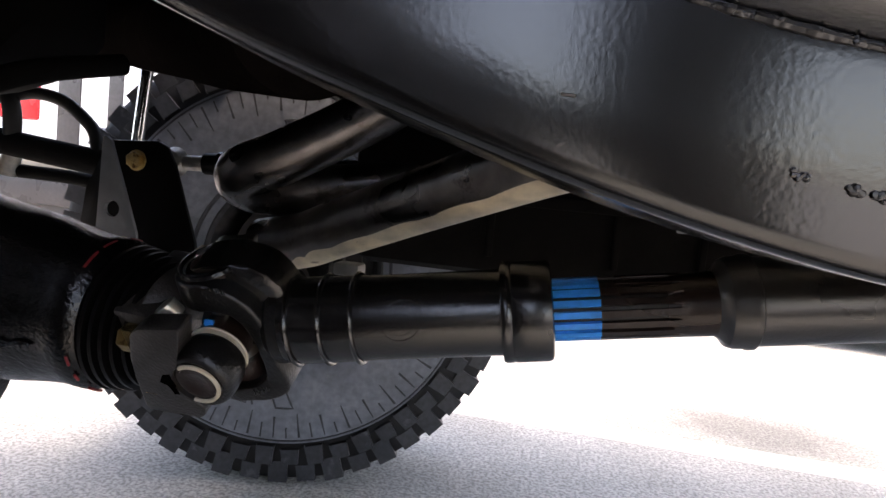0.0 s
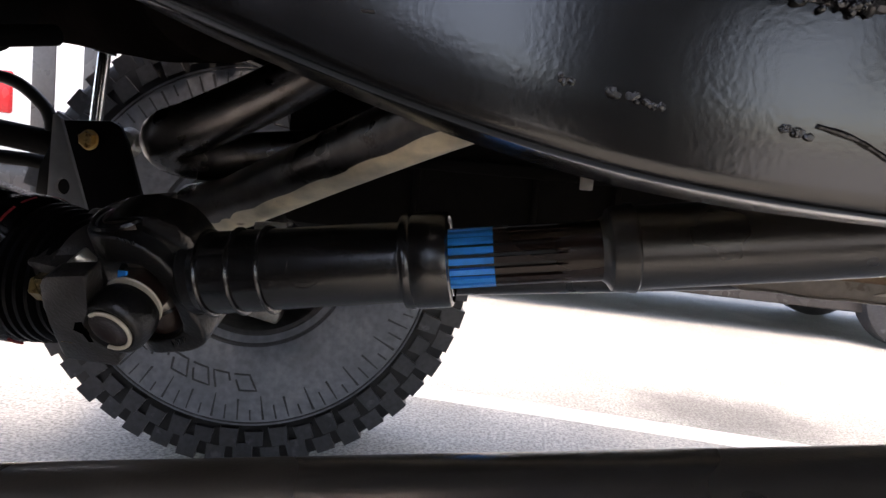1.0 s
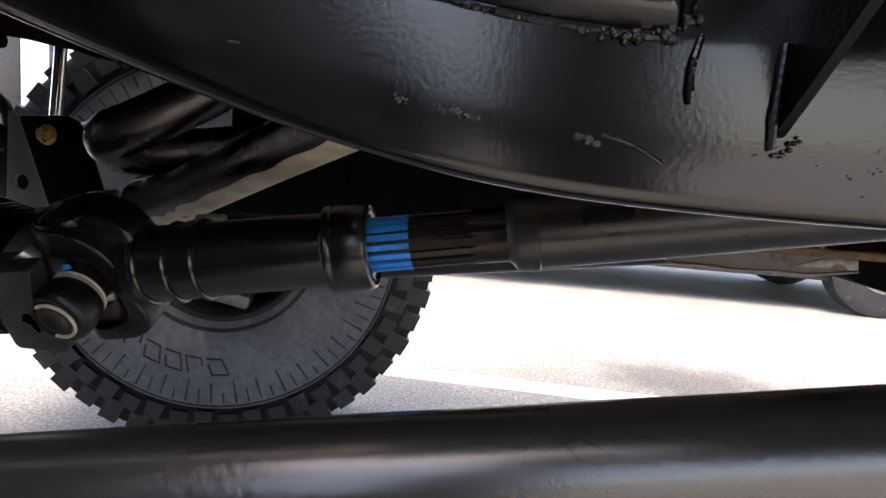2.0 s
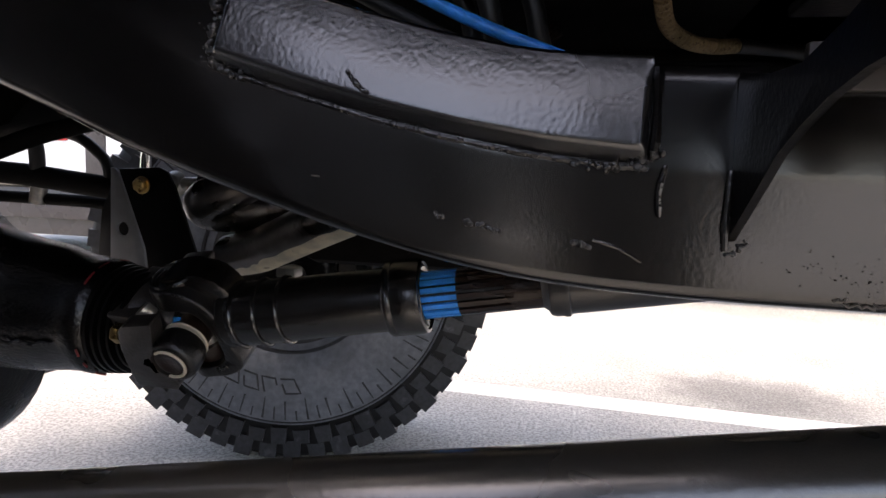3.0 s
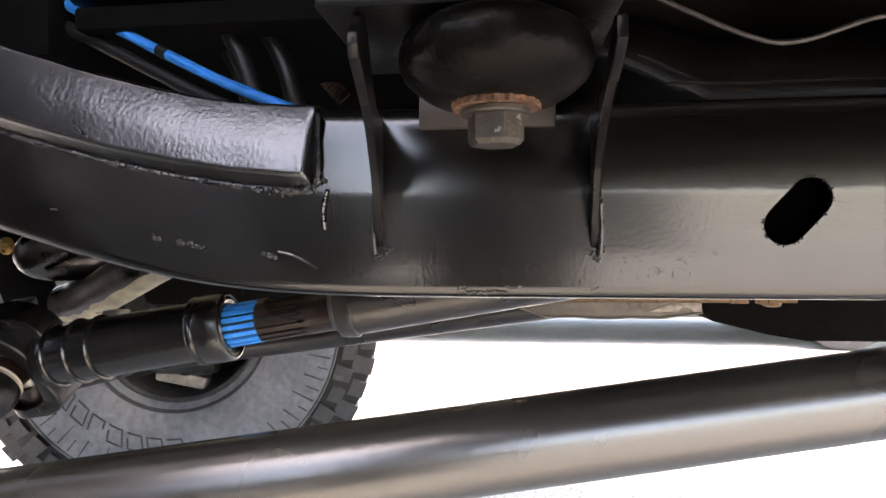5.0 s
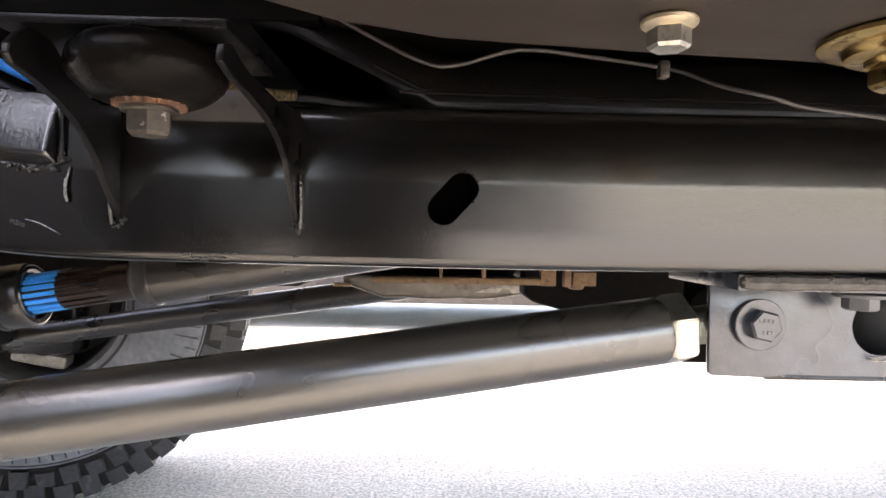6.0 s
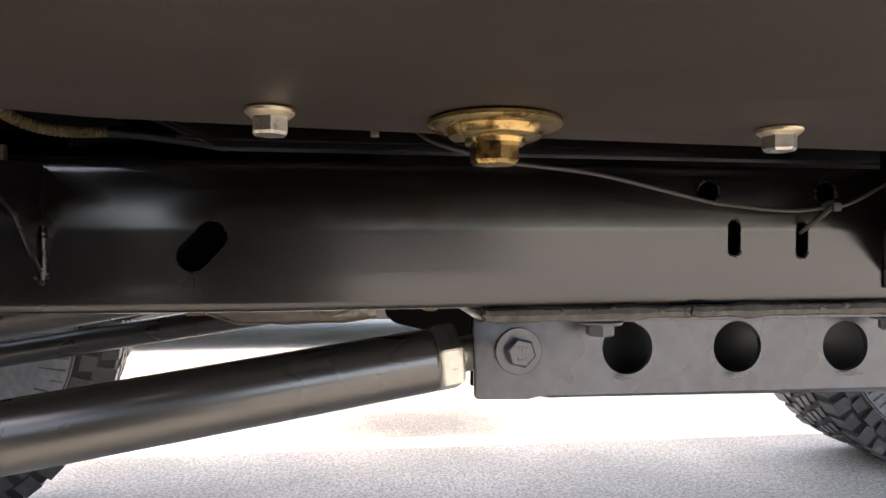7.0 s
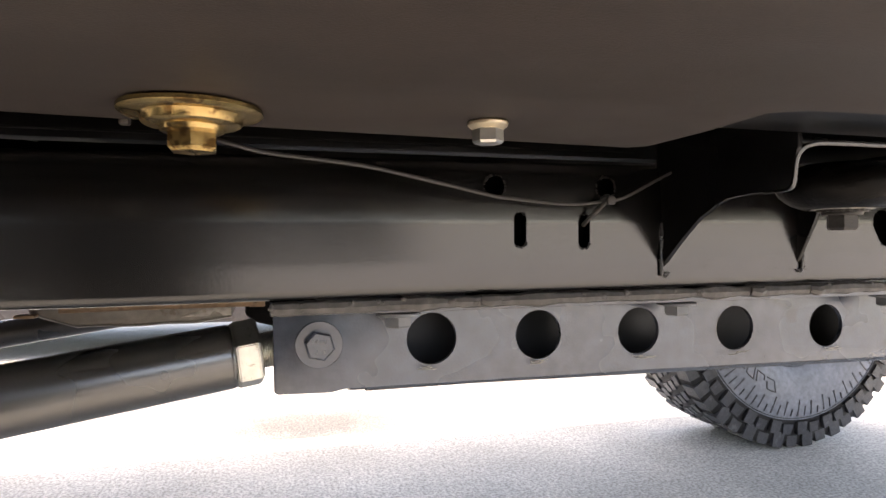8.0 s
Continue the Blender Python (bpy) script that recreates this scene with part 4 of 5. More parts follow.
bmesh.ops.transform(bd, matrix=Matrix.Translation(J + TA * 0.0205 + TB * 0.0172 - sdir * 0.003), verts=bd.verts)
part("blue_dab", bd, "blue", ujoint, "dab of blue paint")


def fork(mat):
    """A forged yoke in one arch from eye to eye round the shaft's root: flat near face, round eyes, swelling to a neck."""
    arch = [(-0.0215, 0.0425, 0.021), (-0.010, 0.0415, 0.023), (0.0, 0.0405, 0.024), (0.010, 0.0370, 0.022), (0.0200, 0.0305, 0.0185), (0.0268, 0.0195, 0.0165), (0.0305, 0.0070, 0.0160), (0.0315, -0.0070, 0.0140),
            (0.0312, -0.0210, 0.0125), (0.0318, -0.0330, 0.0165), (0.0290, -0.0435, 0.0200), (0.0180, -0.0495, 0.0165), (0.0060, -0.0502, 0.0140), (-0.0080, -0.0500, 0.0140), (-0.0215, -0.0490, 0.0140)]
    line = smooth_line([J + sdir * a + TB * b for a, b, _ in arch], 6)
    thick = np.interp(np.linspace(0, len(arch) - 1, len(line)), range(len(arch)), [h for _, _, h in arch])
    bm = bmesh.new()
    rings = []
    n = len(line)
    for i, p in enumerate(line):
        t = (line[min(i + 1, n - 1)] - line[max(i - 1, 0)]).normalized()
        up = TA.cross(t).normalized()
        s = (p - J).dot(sdir)
        w = 2 * math.sqrt(max(0.0242 ** 2 - min(0.0, s) ** 2, 0.0095 ** 2)) if s < 0 else 0.0484 - 0.004 * min(1.0, s / 0.03)
        rings.append([bm.verts.new(p + TA * a + up * b) for a, b in rounded_rect(w, float(thick[i]), min(0.0026, w * 0.3), 3)])
    m = len(rings[0])
    for a, b in zip(rings, rings[1:]):
        for q in range(m):
            bm.faces.new((a[q], a[(q + 1) % m], b[(q + 1) % m], b[q]))
    bm.faces.new(rings[0][::-1])
    bm.faces.new(rings[-1])
    ob = part("fork_arch", bm, mat, shaft, angle=45)
    hump = [(-0.0225, 0.0525), (-0.0100, 0.0560), (0.0020, 0.0575), (0.0150, 0.0572), (0.0285, 0.0545), (0.0390, 0.0475), (0.0455, 0.0370), (0.0490, 0.0260), (0.0480, 0.0100), (0.0330, 0.0100), (0.0300, 0.0190), (0.0220, 0.0310), (0.0100, 0.0380), (-0.0225, 0.0400)]
    part("shoulder", prism(hump, J - TA * 0.0235, sdir, TB, -0.0330 if sdir.cross(TB).dot(TA) < 0 else 0.0330, 0.0045), "shaft", ob, "rounded black shoulder of the fork")
    part("neck", lathe([(0.026, 0.0), (0.026, 0.0150), (0.030, 0.0245), (0.036, 0.0300), (0.046, 0.0300), (0.046, 0.0)], J, sdir, 40), mat, ob)
    for sgn in (1, -1):
        d = TB * sgn
        part("ear_rim", lathe([(0.0540, 0.0186), (0.0560, 0.0188), (0.0568, 0.0198), (0.0564, 0.0210), (0.0540, 0.0222)], J, d, 40, closed=True), "cast", ob, "worn shiny rim round the eye")
        part("cap_plate", lathe([(0.0530, 0.0), (0.0548, 0.0060), (0.0552, 0.0120), (0.0545, 0.0160), (0.0530, 0.0174)], J, d, 36), "cast", ob)
    bars = bmesh.new()
    for k, (a, b) in enumerate(((0.0095, 0.0476), (0.0135, 0.0468), (0.0172, 0.0452))):
        c = J + sdir * a + TB * b + TA * 0.0236
        rod([c - TB * 0.0022, c + TB * 0.0022], 0.0005, 5, bars)
        rod([c + sdir * 0.0016 - TB * 0.0020, c + sdir * 0.0016 + TB * 0.0020], 0.0004, 5, bars)
    for k in range(4):
        c = J + sdir * (0.0120 + 0.0036 * k) - TB * (0.0475 - 0.0011 * k) + TA * 0.0237
        rod([c - TB * 0.0030, c + TB * 0.0030], 0.0006, 5, bars)
        rod([c - TB * 0.0030, c + sdir * 0.0018 + TB * 0.0012], 0.0005, 5, bars)
    tagged(part("forged_mark", bars, "shaft", ob, "small raised forging marks"), kind="stuff")


fork("forge_black")

# ---- front axle: pinion housing, companion yoke, tubes ----
axle = thing("front_axle", "black cast front axle with pinion nose and forged yoke", "axle")
PD = Vector((-1, 0, 0.07)).normalized()
P0 = Vector((-0.085, 0.396, 0.585))
part("pinion_housing", lathe([(0.090, 0.035), (0.055, 0.044), (0.047, 0.047), (0.045, 0.0525), (0.049, 0.0565), (0.056, 0.0585), (0.065, 0.0582), (0.072, 0.0580), (0.090, 0.0602), (0.12, 0.0655), (0.16, 0.0690), (0.24, 0.080), (0.30, 0.11), (0.36, 0.135), (0.44, 0.135), (0.50, 0.10), (0.53, 0.0)], P0, PD, 56), "cast", axle)
part("carrier", lathe([(-0.09, 0.0), (-0.09, 0.07), (-0.075, 0.135), (-0.04, 0.164), (0.0, 0.170), (0.04, 0.164), (0.075, 0.135), (0.09, 0.07), (0.09, 0.0)], (-0.465, 0.44, 0.548), (0, 1, 0), 56), "cast", axle)
for s, r in ((0.012, 0.0475), (0.019, 0.0505), (0.026, 0.0525), (0.033, 0.0538), (0.040, 0.0548)):
    part("seal_rib", lathe([(s - 0.003, r - 0.008), (s - 0.002, r), (s + 0.001, r), (s + 0.003, r - 0.008)], P0, PD, 56), "black", axle)
part("slinger", lathe([(-0.012, 0.0), (-0.012, 0.036), (-0.004, 0.044), (0.006, 0.0465), (0.009, 0.043), (0.045, 0.036), (0.045, 0.0)], P0, PD, 48), "yoke", axle, "grey dust slinger")
for dz, ds in ((-0.012, 0.075), (-0.0135, 0.098)):
    line = [P0 + PD * (ds + 0.028 * i / 8) + (Vector((0, -1, 0)) * math.cos(radians(-14 + dz * 200 + 1.5 * math.sin(i))) + Vector((0, 0, 1)) * math.sin(radians(-14 + dz * 200 + 1.5 * math.sin(i)))) * (0.0595 + 0.0062 * i / 8 + (0.004 if ds > 0.09 else 0.0)) for i in range(9)]
    part("casting_ridge", weld(line, 0.0016, int(ds * 1000)), "cast", axle, "raised casting ridge")
for a0, a1 in ((44, 60), (66, 80), (-72, -58), (-44, -38), (-28, -20), (96, 108)):
    arc = [P0 + PD * 0.0495 + (Vector((0, -1, 0)) * math.cos(radians(a0 + (a1 - a0) * i / 6)) + Vector((0, 0, 1)) * math.sin(radians(a0 + (a1 - a0) * i / 6))) * 0.0572 for i in range(7)]
    part("sealer_smear", rod(arc, 0.0011, 8), "red", axle, "smear of red sealer")


def companion():
    """The axle's forged yoke: on each side a flat saddle plate cut round the bearing cap, and a rounded lobe over the cap."""
    for sgn in (1, -1):
        d = TA * sgn
        side = Vector((1, 0, 0)).cross(d).normalized()
        if side.z < 0:
            side = -side
        K = J - TV * 0.0055
        arc = [(0.0172 * math.cos(radians(a)), 0.0172 * math.sin(radians(a))) for a in range(124, 252, 8)]
        poly = [(-0.0440, 0.0160), (-0.0385, 0.0350), (-0.0350, 0.0400), (-0.0300, 0.0430), (-0.0020, 0.0480), (-0.0005, 0.0465), (-0.0045, 0.0330), (-0.0098, 0.0215), (-0.0105, 0.0170)] + arc + [(0.0015, -0.0225), (-0.0005, -0.0300), (-0.0045, -0.0345), (-0.0440, -0.0345), (-0.0465, -0.0300), (-0.0450, 0.0)]
        u, v = Vector((1, 0, 0)), side
        up = u.cross(v).dot(d) > 0
        own = prism(poly, K + d * 0.0390, u, v, 0.0172 if up else -0.0172, 0.0014)
        arm_ob = part("companion_yoke", own, "yoke", axle, "dark grey-brown forged yoke with saddle")
        # thin black sheet paints the shade of a recess that isn't cut
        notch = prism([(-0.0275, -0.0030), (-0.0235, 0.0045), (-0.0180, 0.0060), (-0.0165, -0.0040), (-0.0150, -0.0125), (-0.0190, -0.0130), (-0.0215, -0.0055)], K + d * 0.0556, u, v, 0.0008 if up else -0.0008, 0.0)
        part("clip_notch", notch, "cavity", arm_ob, "near-black sheet painted as the shaded notch beside the bearing cap")
        root = prism([(-0.064, -0.030), (-0.030, -0.027), (-0.022, -0.020), (-0.022, 0.022), (-0.030, 0.030), (-0.064, 0.033)], J + d * 0.016, u, v, 0.0215 if up else -0.0215, 0.003)
        part("yoke_arm", root, "yoke", arm_ob)
        lobe = lathe([(0.0290, 0.0165), (0.0290, 0.0215), (0.0340, 0.0236), (0.0430, 0.0242), (0.0500, 0.0238), (0.0535, 0.0224), (0.0552, 0.0204), (0.0548, 0.0182), (0.0525, 0.0166)], K, d, 44, closed=True)
        part("cap_lobe", lobe, "forge_black", arm_ob, "rounded dark lobe over the bearing cap", angle=60)
        part("bright_shim", lathe([(-0.006, 0.0), (-0.006, 0.0070), (-0.004, 0.0084), (0.005, 0.0084), (0.006, 0.0070), (0.006, 0.0)], J + d * 0.0255 + side * 0.0345 - sdir * 0.0265, (side * 0.8 - Vector((0.6, 0, 0))), 24), "zinc_dull", arm_ob, "bare bright steel shim")
        for place in (J + d * 0.047 + side * 0.0200 + Vector((-0.0410, 0, 0)), J + d * 0.047 - side * 0.0235 + Vector((-0.0330, 0, 0))):
            part("strap_bolt", hex_head(place, (-1, 0, 0), 0.0165, 0.0105, None, 10), "gold", arm_ob, "yellow zinc strap bolt", angle=20)


companion()
part("axle_tube", rod([(-0.47, 0.16, 0.50), (-0.42, 0.45, 0.50), (-0.37, 1.0, 0.475), (-0.37, 1.42, 0.475)], 0.045, 32), "cast", axle)
part("end_forging", box(-0.46, -0.28, 1.27, 1.36, 0.38, 0.57, 0.02), "cast", axle)

# bracket, link and hoses on the axle
lb = thing("link_bracket", "black steel clevis bracket with a yellow bolt on the axle", "bracket")
# the front plate's lighter grey holds the light thrown up by the ground
fp = part("front_plate", prism([(-0.4945, 0.7414), (-0.502, 0.52), (-0.42, 0.52), (-0.431, 0.6016), (-0.4805, 0.736), (-0.488, 0.742)], (0, 0.805, 0), (1, 0, 0), (0, 0, 1), -0.006, 0.001), "plate_grey", lb, "plate with a round hole, ground light put into its grey")
cut(fp, [lathe([(-0.02, 0), (-0.02, 0.0125), (0.02, 0.0125), (0.02, 0)], (-0.473, 0.805, 0.634), (0, 1, 0), 24)])
part("rear_plate", prism([(-0.565, 0.730), (-0.556, 0.741), (-0.470, 0.746), (-0.452, 0.738), (-0.4375, 0.711), (-0.392, 0.585), (-0.38, 0.50), (-0.62, 0.50), (-0.60, 0.66)], (0, 0.9, 0), (1, 0, 0), (0, 0, 1), -0.007, 0.0012), "black", lb)
bq = bmesh.new()
washer((-0.4985, 0.887, 0.711), (0, 1, 0), 0.017, 0.004, 0.003, bq)
hex_head((-0.4985, 0.888, 0.711), (0, -1, 0), 0.024, 0.011, bq, 5)
part("bolt", bq, "gold", lb, "yellow zinc hexagon bolt", angle=20)
part("base", box(-0.52, -0.38, 0.80, 0.99, 0.47, 0.53, 0.006), "black", lb)

link = thing("upper_link", "black tubular upper link with a silver rod-end joint", "suspension link")
part("rod_end", lathe([(-0.02, 0.0), (-0.016, 0.018), (0, 0.026), (0.016, 0.018), (0.02, 0.0)], (-0.463, 0.94, 0.715), (0, 1, 0), 28), "zinc_dull", link, "worn silver rod end")
part("shank", rod([(-0.455, 0.94, 0.715), (-0.40, 0.94, 0.717)], 0.013, 20), "zinc_dull", link)
part("collar", rod([(-0.405, 0.94, 0.717), (-0.375, 0.94, 0.718)], 0.0185, 24), "black", link)
part("tube", rod([(-0.378, 0.94, 0.718), (0.35, 0.92, 0.745)], 0.0215, 28), "shaft", link)

tie = thing("track_bar", "black painted steel track bar tube", "track bar")
part("tube", rod([(-1.15, 0.95, 0.742), (-0.82, 0.95, 0.722), (-0.615, 0.95, 0.700), (-0.55, 0.95, 0.693)], 0.0235, 28), "case_black", tie)
tie2 = thing("tie_rod", "dark steel tie rod with a bare metal sleeve", "tie rod")
part("tube", rod([(-1.1, 1.0, 0.675), (-0.72, 1.0, 0.668), (-0.50, 1.0, 0.65)], 0.013, 20), "case_black", tie2)
part("sleeve", rod([(-0.845, 0.99, 0.66), (-0.835, 0.99, 0.715)], 0.017, 20), "zinc_dull", tie2)

hose = thing("brake_hose", "black rubber brake hose looping over the axle", "hose", "hoses at the axle")
part("hose", rod(smooth_line([(-0.92, 0.95, 0.785), (-0.8235, 0.95, 0.802), (-0.7532, 0.95, 0.813), (-0.6946, 0.95, 0.802), (-0.6471, 0.95, 0.771), (-0.6286, 0.95, 0.7475), (-0.618, 0.95, 0.70)], 6), 0.0112, 14), "hose", hose)
hose2 = thing("brake_hose", "black rubber hose hanging beside the axle", "hose", "hoses at the axle")
part("hose", rod(smooth_line([(-0.835, 0.94, 0.95), (-0.812, 0.94, 0.87), (-0.802, 0.94, 0.82), (-0.79, 0.94, 0.77), (-0.80, 0.95, 0.71)], 6), 0.015, 14), "hose", hose2)

shock = thing("shock_absorber", "silver-rodded shock absorber standing behind the axle bracket", "shock absorber")
part("rod", rod([(-0.662, 1.1, 0.70), (-0.644, 1.1, 0.895)], 0.0120, 20), "chrome", shock, "bare silver steel rod")
part("body", rod([(-0.6435, 1.1, 0.893), (-0.62, 1.1, 1.10)], 0.021, 24), "black", shock)
part("eye", lathe([(-0.02, 0.006), (-0.02, 0.02), (0.02, 0.02), (0.02, 0.006)], (-0.664, 1.1, 0.685), (0, 1, 0), 24), "black", shock)

# ---- exhaust ----
exh = thing("exhaust_pipe", "dark steel exhaust pipe, tan beneath, rising behind the rail", "exhaust pipe", "exhaust pipes")
EXH = smooth_line([(-0.085, 0.522, 0.640), (-0.04, 0.507, 0.650), (0.0, 0.488, 0.666), (0.1, 0.440, 0.7065), (0.2, 0.394, 0.744), (0.27, 0.372, 0.762), (0.36, 0.375, 0.762), (0.48, 0.42, 0.762)], 6)
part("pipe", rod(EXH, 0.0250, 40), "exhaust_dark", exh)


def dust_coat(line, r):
    """A thin paler shell on a pipe's underside, its edges wandering along the pipe."""
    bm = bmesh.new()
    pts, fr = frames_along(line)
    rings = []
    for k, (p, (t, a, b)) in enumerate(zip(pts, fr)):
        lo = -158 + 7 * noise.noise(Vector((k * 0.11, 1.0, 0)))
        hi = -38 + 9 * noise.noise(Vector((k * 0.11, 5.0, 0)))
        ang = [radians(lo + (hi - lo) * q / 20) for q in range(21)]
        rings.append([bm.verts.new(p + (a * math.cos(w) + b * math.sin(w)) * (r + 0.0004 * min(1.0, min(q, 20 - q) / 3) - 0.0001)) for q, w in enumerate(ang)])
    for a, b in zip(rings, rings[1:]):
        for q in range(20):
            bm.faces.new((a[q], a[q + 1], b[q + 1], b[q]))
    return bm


part("dust_coat", dust_coat(smooth_line(EXH, 4), 0.0250), "exhaust", exh, "pale tan coat on the underside", angle=60)
part("flange_tab", box(0.008, 0.030, 0.455, 0.475, 0.630, 0.640, 0.002), "alloy", exh)
exb = thing("exhaust_pipe", "sooty steel exhaust bend above the drive shaft", "exhaust pipe", "exhaust pipes")
part("pipe", rod(smooth_line([(0.12, 0.53, 0.86), (0.05, 0.515, 0.795), (0.0, 0.505, 0.758), (-0.055, 0.485, 0.722), (-0.088, 0.478, 0.704), (-0.085, 0.50, 0.693), (-0.05, 0.535, 0.695), (0.02, 0.57, 0.708), (0.10, 0.59, 0.727)], 6), 0.0235, 32), "exhaust_dark", exb)

# ---- gearbox pan and skid ----
pan = thing("gearbox_pan", "dusty cast alloy gearbox pan with a rough lower edge", "gearbox pan")
rnd = random.Random(2)
edge = [(0.445, 0.6195), (0.459, 0.6125), (0.518, 0.5925)] + [(0.54 + 0.026 * i, 0.5925 + rnd.uniform(-0.0012, 0.0012)) for i in range(7)] + [(0.735, 0.598), (0.757, 0.602), (0.757, 0.630), (0.450, 0.630)]
part("pan", prism(edge, (0, 0.82, 0), (1, 0, 0), (0, 0, 1), -0.22, 0.0025), "alloy_dull", pan)
rim_line = [(x, 0.8185, z) for x, z in edge[1:-2]]
part("lower_rim", rod(rim_line, 0.0017, 8), "alloy", pan, "pale rough lower rim")
part("end_lump", box(0.432, 0.462, 0.800, 0.83, 0.6105, 0.6165, 0.0025), "tan", pan, "rusty tan lug")
part("corner_lug", prism([(0.676, 0.6035), (0.722, 0.6195), (0.755, 0.6165), (0.757, 0.6035), (0.742, 0.6025), (0.738, 0.610), (0.727, 0.613), (0.720, 0.603)], (0, 0.818, 0), (1, 0, 0), (0, 0, 1), -0.012, 0.0012), "alloy", pan, "pale cast corner lug")
skid = thing("skid_rail", "tan-brown dirty steel skid rail along the gearbox", "skid plate")
part("rail", sweep([(0.500, 0.80, 0.6245), (0.60, 0.80, 0.6262), (0.70, 0.80, 0.6264), (0.80, 0.80, 0.6268)], rounded_rect(0.03, 0.0125, 0.004, 3)), "tan", skid)
for x, w, z0, z1 in ((0.617, 0.006, 0.6315, 0.648), (0.690, 0.007, 0.6315, 0.648), (0.800, 0.026, 0.6200, 0.648), (0.8335, 0.012, 0.6190, 0.648), (0.862, 0.040, 0.6215, 0.645)):
    part("tab", box(x - w / 2, x + w / 2, 0.782, 0.80, z0, z1, 0.0015), "tan", skid)
part("drain_lump", lathe([(0.0, 0.0), (0.0, 0.014), (0.006, 0.013), (0.008, 0.009), (0.008, 0.0)], (0.850, 0.795, 0.6225), (0, 0, -1), 20), "tan", skid)
tcase = thing("transfer_case", "dark cast transfer case hanging beside the gearbox", "transfer case")
part("case", prism([(0.776, 0.594), (0.795, 0.579), (0.885, 0.557), (0.95, 0.547), (1.08, 0.547), (1.08, 0.80), (0.776, 0.80)], (0, 1.0, 0), (1, 0, 0), (0, 0, 1), 0.105, 0.006), "case_black", tcase)
# plain black box added so the gaps above the skid rail stay dark
part("bell_housing", box(0.452, 0.757, 0.86, 1.03, 0.6305, 0.72, 0.01), "case_black", tcase)
part("gearbox", lathe([(0, 0.0), (0, 0.10), (0.3, 0.12), (0.62, 0.13), (0.66, 0.0)], (0.12, 0.66, 0.80), (1, 0, 0), 32), "cast", tcase)
# unseen box added in the bay to keep light off the far tyre
engine = thing("engine", "unseen black box added to block light in the engine bay", "engine")
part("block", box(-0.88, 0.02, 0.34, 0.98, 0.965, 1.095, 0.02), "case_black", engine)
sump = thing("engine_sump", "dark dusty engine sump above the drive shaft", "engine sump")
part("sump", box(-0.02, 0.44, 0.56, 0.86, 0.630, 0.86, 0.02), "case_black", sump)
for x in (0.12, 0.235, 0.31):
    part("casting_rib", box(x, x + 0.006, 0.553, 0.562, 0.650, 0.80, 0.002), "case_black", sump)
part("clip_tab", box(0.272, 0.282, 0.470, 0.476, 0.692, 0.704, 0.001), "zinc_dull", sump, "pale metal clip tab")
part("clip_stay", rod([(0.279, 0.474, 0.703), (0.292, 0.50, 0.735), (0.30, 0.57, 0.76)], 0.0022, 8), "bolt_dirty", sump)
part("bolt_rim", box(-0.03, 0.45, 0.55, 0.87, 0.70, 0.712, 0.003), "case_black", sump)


# ---- underbody panels above ----
panel = thing("rocker_panel", "smooth brown-grey coated underbody panel above the rail", "underbody panel")
poly = [(0.503, -0.19), (0.506, -0.12), (0.512, -0.05), (0.528, -0.018), (0.555, 0.004), (0.60, 0.0235), (0.70, 0.034), (0.85, 0.047), (1.055, 0.0595), (1.066, 0.05),
        (1.065, -0.008), (1.058, -0.055), (1.075, -0.067), (1.45, -0.080), (1.9, -0.085), (2.1, -0.19)]
pbody = part("panel", prism(poly, (0, 0, 0.790), (1, 0, 0), (0, 1, 0), 0.006, 0.002), "panel", panel)
cut(pbody, [lathe([(-0.02, 0), (-0.02, 0.0235), (0.02, 0.0235), (0.02, 0)], (0.796, 0.011, 0.79), (0, 0, 1), 32)])
pbody.data.materials.clear()
pbody.data.materials.append(M["panel"])
part("upturned_edge", box(1.08, 1.9, -0.082, -0.078, 0.7965, 0.86, 0.001), "floor", panel)

for x, y, s in ((0.6868, -0.009, 1.0), (0.9330, -0.001, 1.0)):
    fb = thing("flange_bolt", "silver zinc flanged bolt through the underbody panel", "bolt", "bolts in the underbody panel")
    part("flange", lathe([(0.0, 0.0), (0.0, 0.0102), (0.0009, 0.0108), (0.0022, 0.0106), (0.0042, 0.0082), (0.0042, 0.0)], (x, y, 0.7898), (0, 0, -1), 36), "gold_pale", fb)
    part("head", hex_head((x, y, 0.7862), (0, 0, -1), 0.0142, 0.0080, None, 20), "zinc", fb, angle=20)
mb = thing("mounting_bolt", "large yellow zinc bolt with a wide stepped washer", "bolt")
part("wide_washer", lathe([(0.0, 0.004), (0.0, 0.0308), (0.0008, 0.0318), (0.0026, 0.0318), (0.0036, 0.0306), (0.0040, 0.0232), (0.0046, 0.0226), (0.0078, 0.0218), (0.0086, 0.0205), (0.0090, 0.0146), (0.0112, 0.0140), (0.0116, 0.0)], (0.7885, 0.0025, 0.7897), (0, 0, -1), 48), "gold", mb)
part("head", hex_head((0.7885, 0.0040, 0.7805), (0, 0, -1), 0.0205, 0.0112, None, 28), "gold", mb, angle=20)

